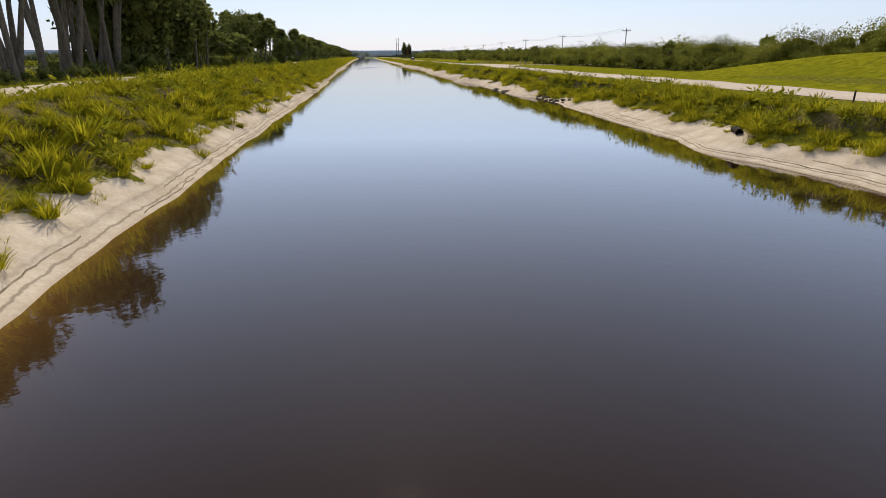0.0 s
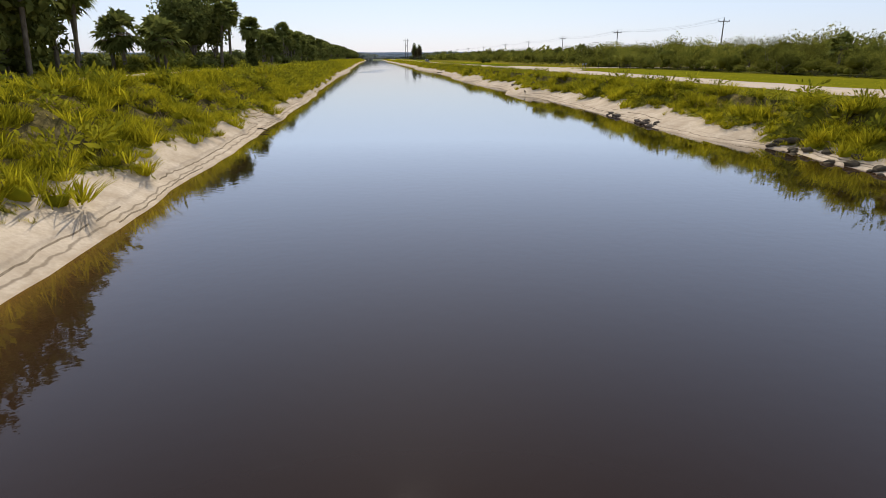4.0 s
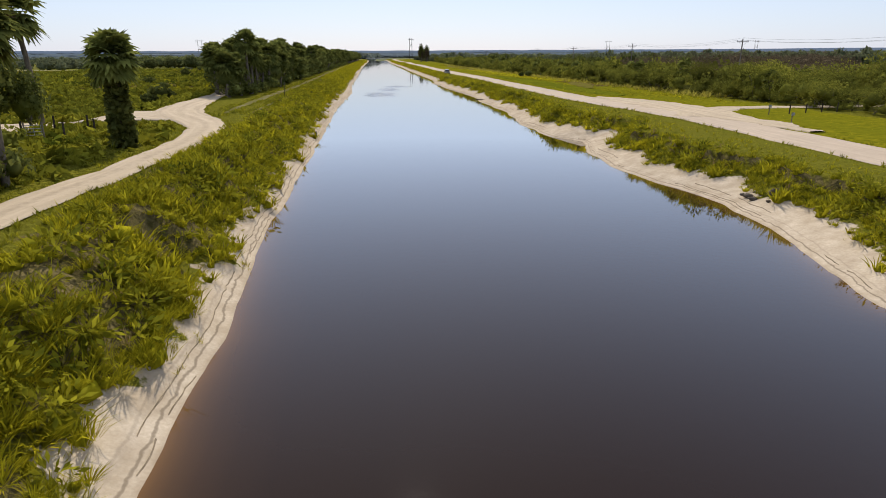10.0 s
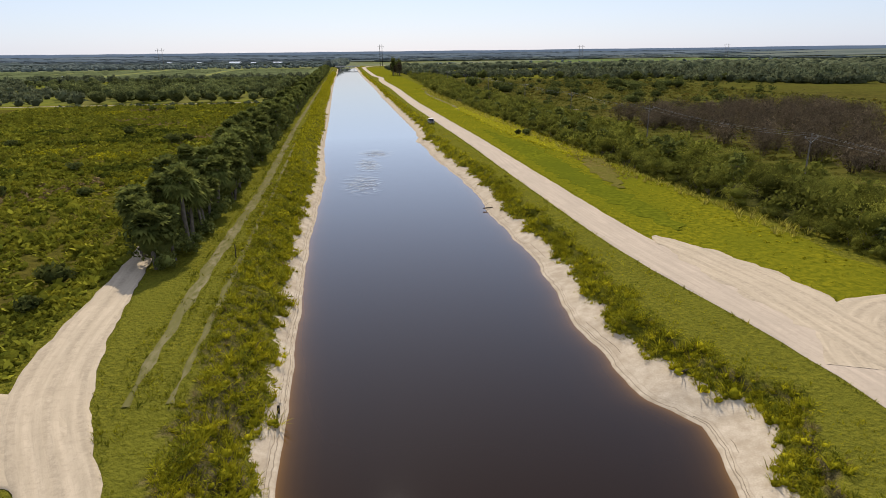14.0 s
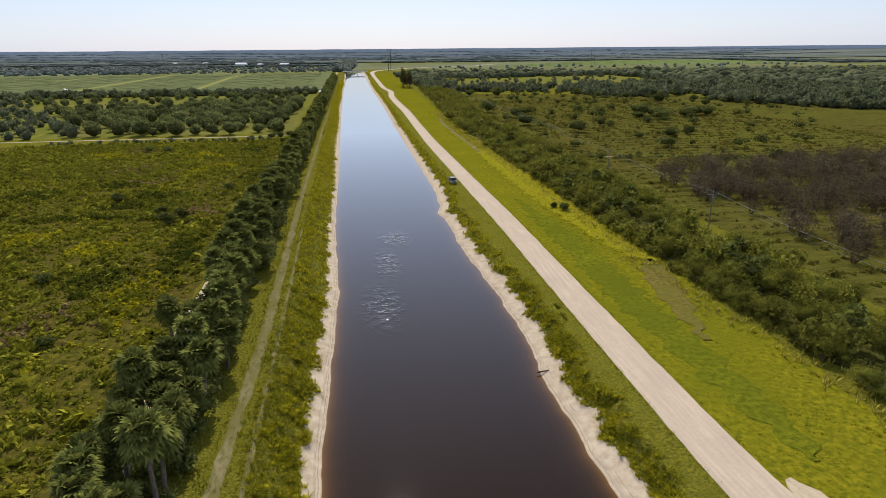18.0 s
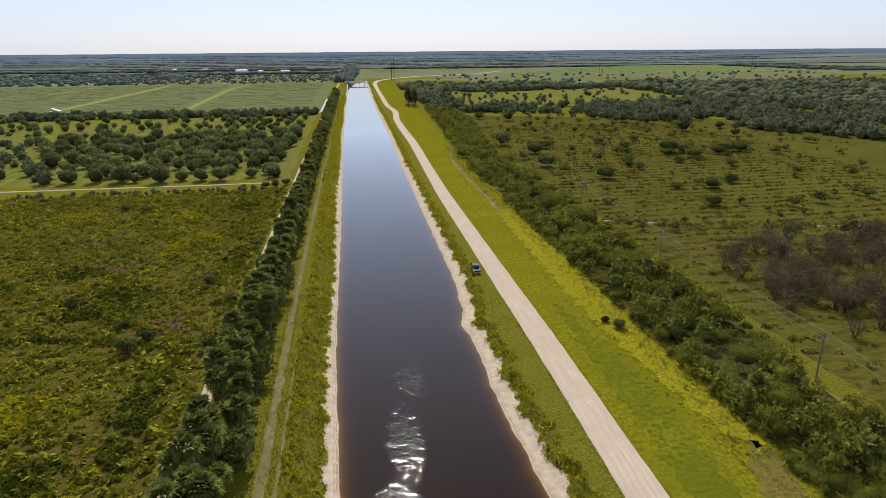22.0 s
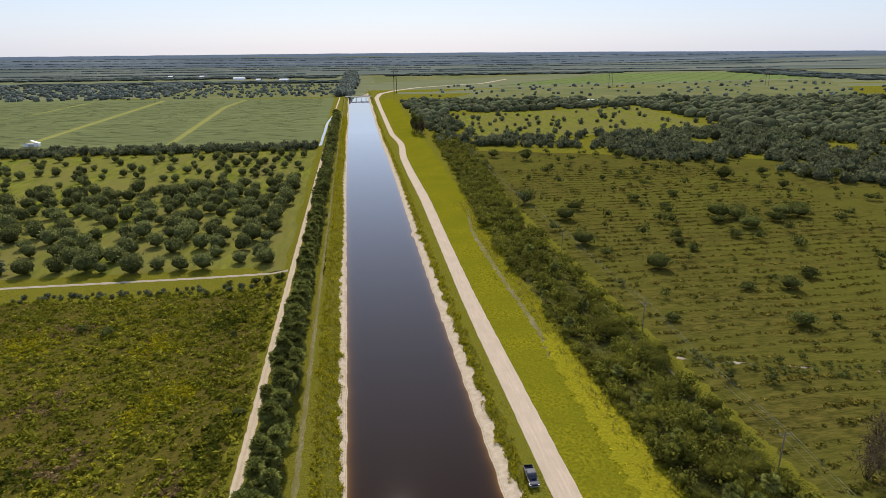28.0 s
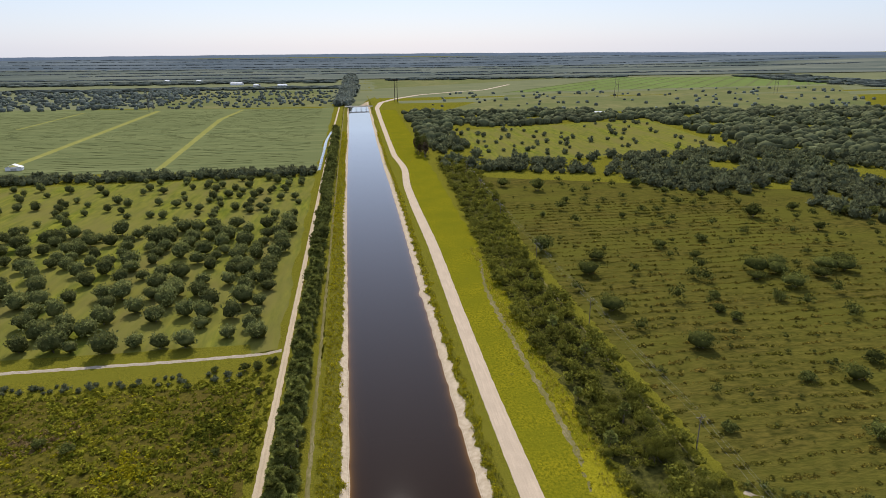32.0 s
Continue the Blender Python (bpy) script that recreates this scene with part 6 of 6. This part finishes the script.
def bridge(y):
    ob = new("bridge")
    bm_part("deck", box(0.6, y, 4.35, 44, 7.0, 0.7, 0.05), CONCRETE, ob)
    for sy in (-3.3, 3.3):
        bm_part("rail", box(0.6, y + sy, 5.35, 44, 0.25, 0.28, 0.03), CONCRETE, ob)
        for k in range(12):
            bm_part("baluster", box(-20.4 + 3.8 * k, y + sy, 4.95, 0.35, 0.25, 0.6, 0.02), CONCRETE, ob)
    for k in range(4):
        px = -11.5 + 8.0 * k
        bm_part("pier_cap", box(px, y, 3.75, 1.2, 6.6, 0.55, 0.05), CONCRETE, ob)
        for sy in (-2.4, 0, 2.4):
            part("pier", smooth(mesh_of("pier", *limb((px, y + sy, -2), (px, y + sy, 3.6), 0.45, 0.45, 10, 0, 2), CONCRETE)), ob)
    return tagged(ob, "low grey concrete bridge across the canal", "bridge")


bridge(1286)


def shed(x, y, sx, sy, tall, turn, label):
    ob = new("farm_shed")
    bm_part("wall", box(0, 0, tall / 2, sx, sy, tall, 0.02), WHITEPAINT, ob)
    bm = bmesh.new()
    pts = [(-sx / 2 - 0.4, tall), (0, tall + sx * 0.22), (sx / 2 + 0.4, tall), (sx / 2 + 0.4, tall - 0.15), (0, tall + sx * 0.22 - 0.15), (-sx / 2 - 0.4, tall - 0.15)]
    a = [bm.verts.new((px, -sy / 2 - 0.4, pz)) for px, pz in pts]
    b = [bm.verts.new((px, sy / 2 + 0.4, pz)) for px, pz in pts]
    bm.faces.new(a)
    bm.faces.new(b[::-1])
    for k in range(6):
        bm.faces.new((a[k], b[k], b[(k + 1) % 6], a[(k + 1) % 6]))
    bmesh.ops.recalc_face_normals(bm, faces=bm.faces[:])
    bm_part("roof", bm, WHITEPAINT, ob, "pale metal gable roof")
    bm_part("door", box(0, -sy / 2 - 0.03, tall * 0.38, sx * 0.35, 0.08, tall * 0.76, 0.01), CONCRETE, ob)
    ob.matrix_world = pose(x, y, LAND, 0, 0, turn)
    return tagged(ob, label, "shed", "farm sheds")


shed(-283, 817, 12, 5, 2.6, 8, "small white shed at the edge of the crop field")
for px, py, a, b, h in ((331, 1110, 9, 16, 3.5), (-300, 1965, 14, 30, 4.5), (-176, 1868, 12, 22, 4), (-516, 2140, 10, 16, 4), (-427, 2120, 10, 14, 4), (-240, 1890, 10, 14, 4)):
    shed(px, py, a, b, h, 60 + px % 40, "pale roofed farm building far off among trees")


def post(name, x, y, tall, r, mat, label, category, cap=None):
    ob = new(name)
    part("post", smooth(mesh_of("post", *limb((0, 0, -0.3), (0.02, 0.01, tall), r, r * 0.9, 8, 0.01, 3), mat)), ob)
    if cap:
        bm_part("sign_plate", box(0, -r - 0.02, tall - 0.16, 0.34, 0.03, 0.30, 0.005), cap, ob, "small weathered metal plate")
    ob.matrix_world = pose(x, y, float(height(x, y)))
    return tagged(ob, label, category)


for k in range(9):
    o = post("fence_post", 41.5 + 2.6 * k, 171.5 + 0.75 * k, 1.15, 0.08, LOGWOOD, "dark weathered wooden fence post", "fence post")
    o["group"] = "fence posts"
for k in range(4):
    o = post("fence_post", -31.3 - 2.6 * k, 158.8 - 0.2 * k, 1.2, 0.09, LOGWOOD, "dark weathered wooden fence post", "fence post")
    o["group"] = "fence posts"
def gate(x, y, turn):
    """A small weathered pipe gate between two posts."""
    ob = new("farm_gate")
    for q in (-0.62, 0.62):
        part("gate_post", mesh_of("gate_post", *limb((q, 0, -0.2), (q, 0, 1.25), 0.06, 0.055, 8), POLEWOOD), ob)
    for k in range(4):
        part("rail", mesh_of("rail", *limb((-0.55, 0, 0.3 + 0.24 * k), (0.55, 0, 0.3 + 0.24 * k), 0.022, 0.022, 6, 0, 2), STEEL), ob)
    for q in (-0.5, 0.0, 0.5):
        part("upright", mesh_of("upright", *limb((q, 0, 0.28), (q, 0, 1.04), 0.02, 0.02, 6, 0, 2), STEEL), ob)
    ob.matrix_world = pose(x, y, float(height(x, y)), 0, 0, turn)
    return tagged(ob, "small grey metal gate standing in weeds", "gate")


gate(-32.1, 151.8, 8)
post("fence_post", -30.2, 152.2, 1.2, 0.08, LOGWOOD, "dark weathered wooden fence post", "fence post")
post("fence_post", -29.1, 154.8, 1.2, 0.08, LOGWOOD, "dark weathered wooden fence post", "fence post")
post("sign_post", 34.8, 161.5, 1.15, 0.05, POLEWOOD, "short wooden sign post beside the road", "sign post", STEEL)
post("sign_post", 38.6, 171.0, 1.2, 0.05, POLEWOOD, "short wooden sign post beside the road", "sign post", STEEL)
post("marker_post", 21.7, 32.0, 0.75, 0.06, LOGWOOD, "low dark marker post on the grass verge", "post")
post("marker_post", -20.8, 202.5, 1.6, 0.06, LOGWOOD, "slim dark post on the grassy bank", "post")
post("stump", -13.75, 174.4, 0.55, 0.12, LOGWOOD, "short dark stump standing at the water's edge", "stump")


def log(x, y, length, r, turn, tilt, label, up=0.0):
    v, f = limb((-length / 2, 0, 0), (length / 2, 0, 0.02), r, r * 0.8, 9, 0.06, 6)
    rr = np.random.RandomState(int(abs(x * 13 + y)))
    v = v * (1 + 0.12 * (rr.rand(*v.shape) - 0.5))
    ob = new("log", smooth(mesh_of("log", v, f, LOGWOOD)))
    ob.matrix_world = pose(x, y, float(height(x, y)) + r * 0.6 + up, 0, tilt, turn)
    return tagged(ob, label, "log")


log(14.6, 31.5, 1.5, 0.20, 70, 0, "sodden dark log lying on the sand bank")
log(15.2, 122.6, 1.7, 0.24, 75, -4, "sodden dark log lying on the sand bank")
log(13.6, 120.5, 1.5, 0.07, 80, 0, "thin dark branch washed up on the sand")
log(15.0, 230.6, 2.4, 0.10, 12, 3, "dark branch lying across the sand")
log(-12.3, 84.2, 1.3, 0.035, 130, 0, "pale thin stick floating at the water's edge", 0.12)
log(-14.1, 143.8, 0.9, 0.07, 40, -12, "dark twisted driftwood at the water's edge", 0.08)
log(17.0, 173.2, 1.2, 0.10, 20, 0, "dark branch lying on the sand")


STALKS = [limb((-0.5, 0, 0.02), (0.5, 0, 0.07 + 0.04 * q), 0.013, 0.006, 4, 0.05, 3) for q in range(3)]
x, y = field_points(34, -14.3, -12.5, 84, 94, 601)
scatter("reed_stalks", STALKS, DEADFROND, x, y, 1.2, "dry broken reed stalks fallen on the sand", "reeds", 602, -0.02)


def stones(cx, cy, n0, dx, dy, size, seed, mat, label):
    r = np.random.RandomState(seed)
    for k in range(n0):
        v, f = lump(seed + k, 2, 0.3)
        s = size * (0.5 + r.rand())
        x, y = cx + dx * (r.rand() - 0.5), cy + dy * (r.rand() - 0.5)
        ob = new("stone", mesh_of("stone", v * [s, s * (0.6 + 0.5 * r.rand()), s * 0.5], f, mat))
        ob.matrix_world = pose(x, y, float(height(x, y)) + s * 0.18, 12 * r.rand(), 12 * r.rand(), 360 * r.rand())
        tagged(ob, label, "stone", "shore stones")


stones(13.4, 87.0, 30, 1.4, 7.0, 0.20, 400, ROCK, "broken dark stone at the water's edge")
stones(15.2, 68.5, 40, 1.8, 10.0, 0.22, 440, SOIL, "clod of dark soil slumped onto the sand")
stones(16.6, 137.5, 9, 1.4, 3.0, 0.24, 480, ROCK, "broken dark stone on the sand")
stones(13.7, 91.5, 8, 0.8, 4.0, 0.22, 495, ROCK, "broken dark stone at the water's edge")
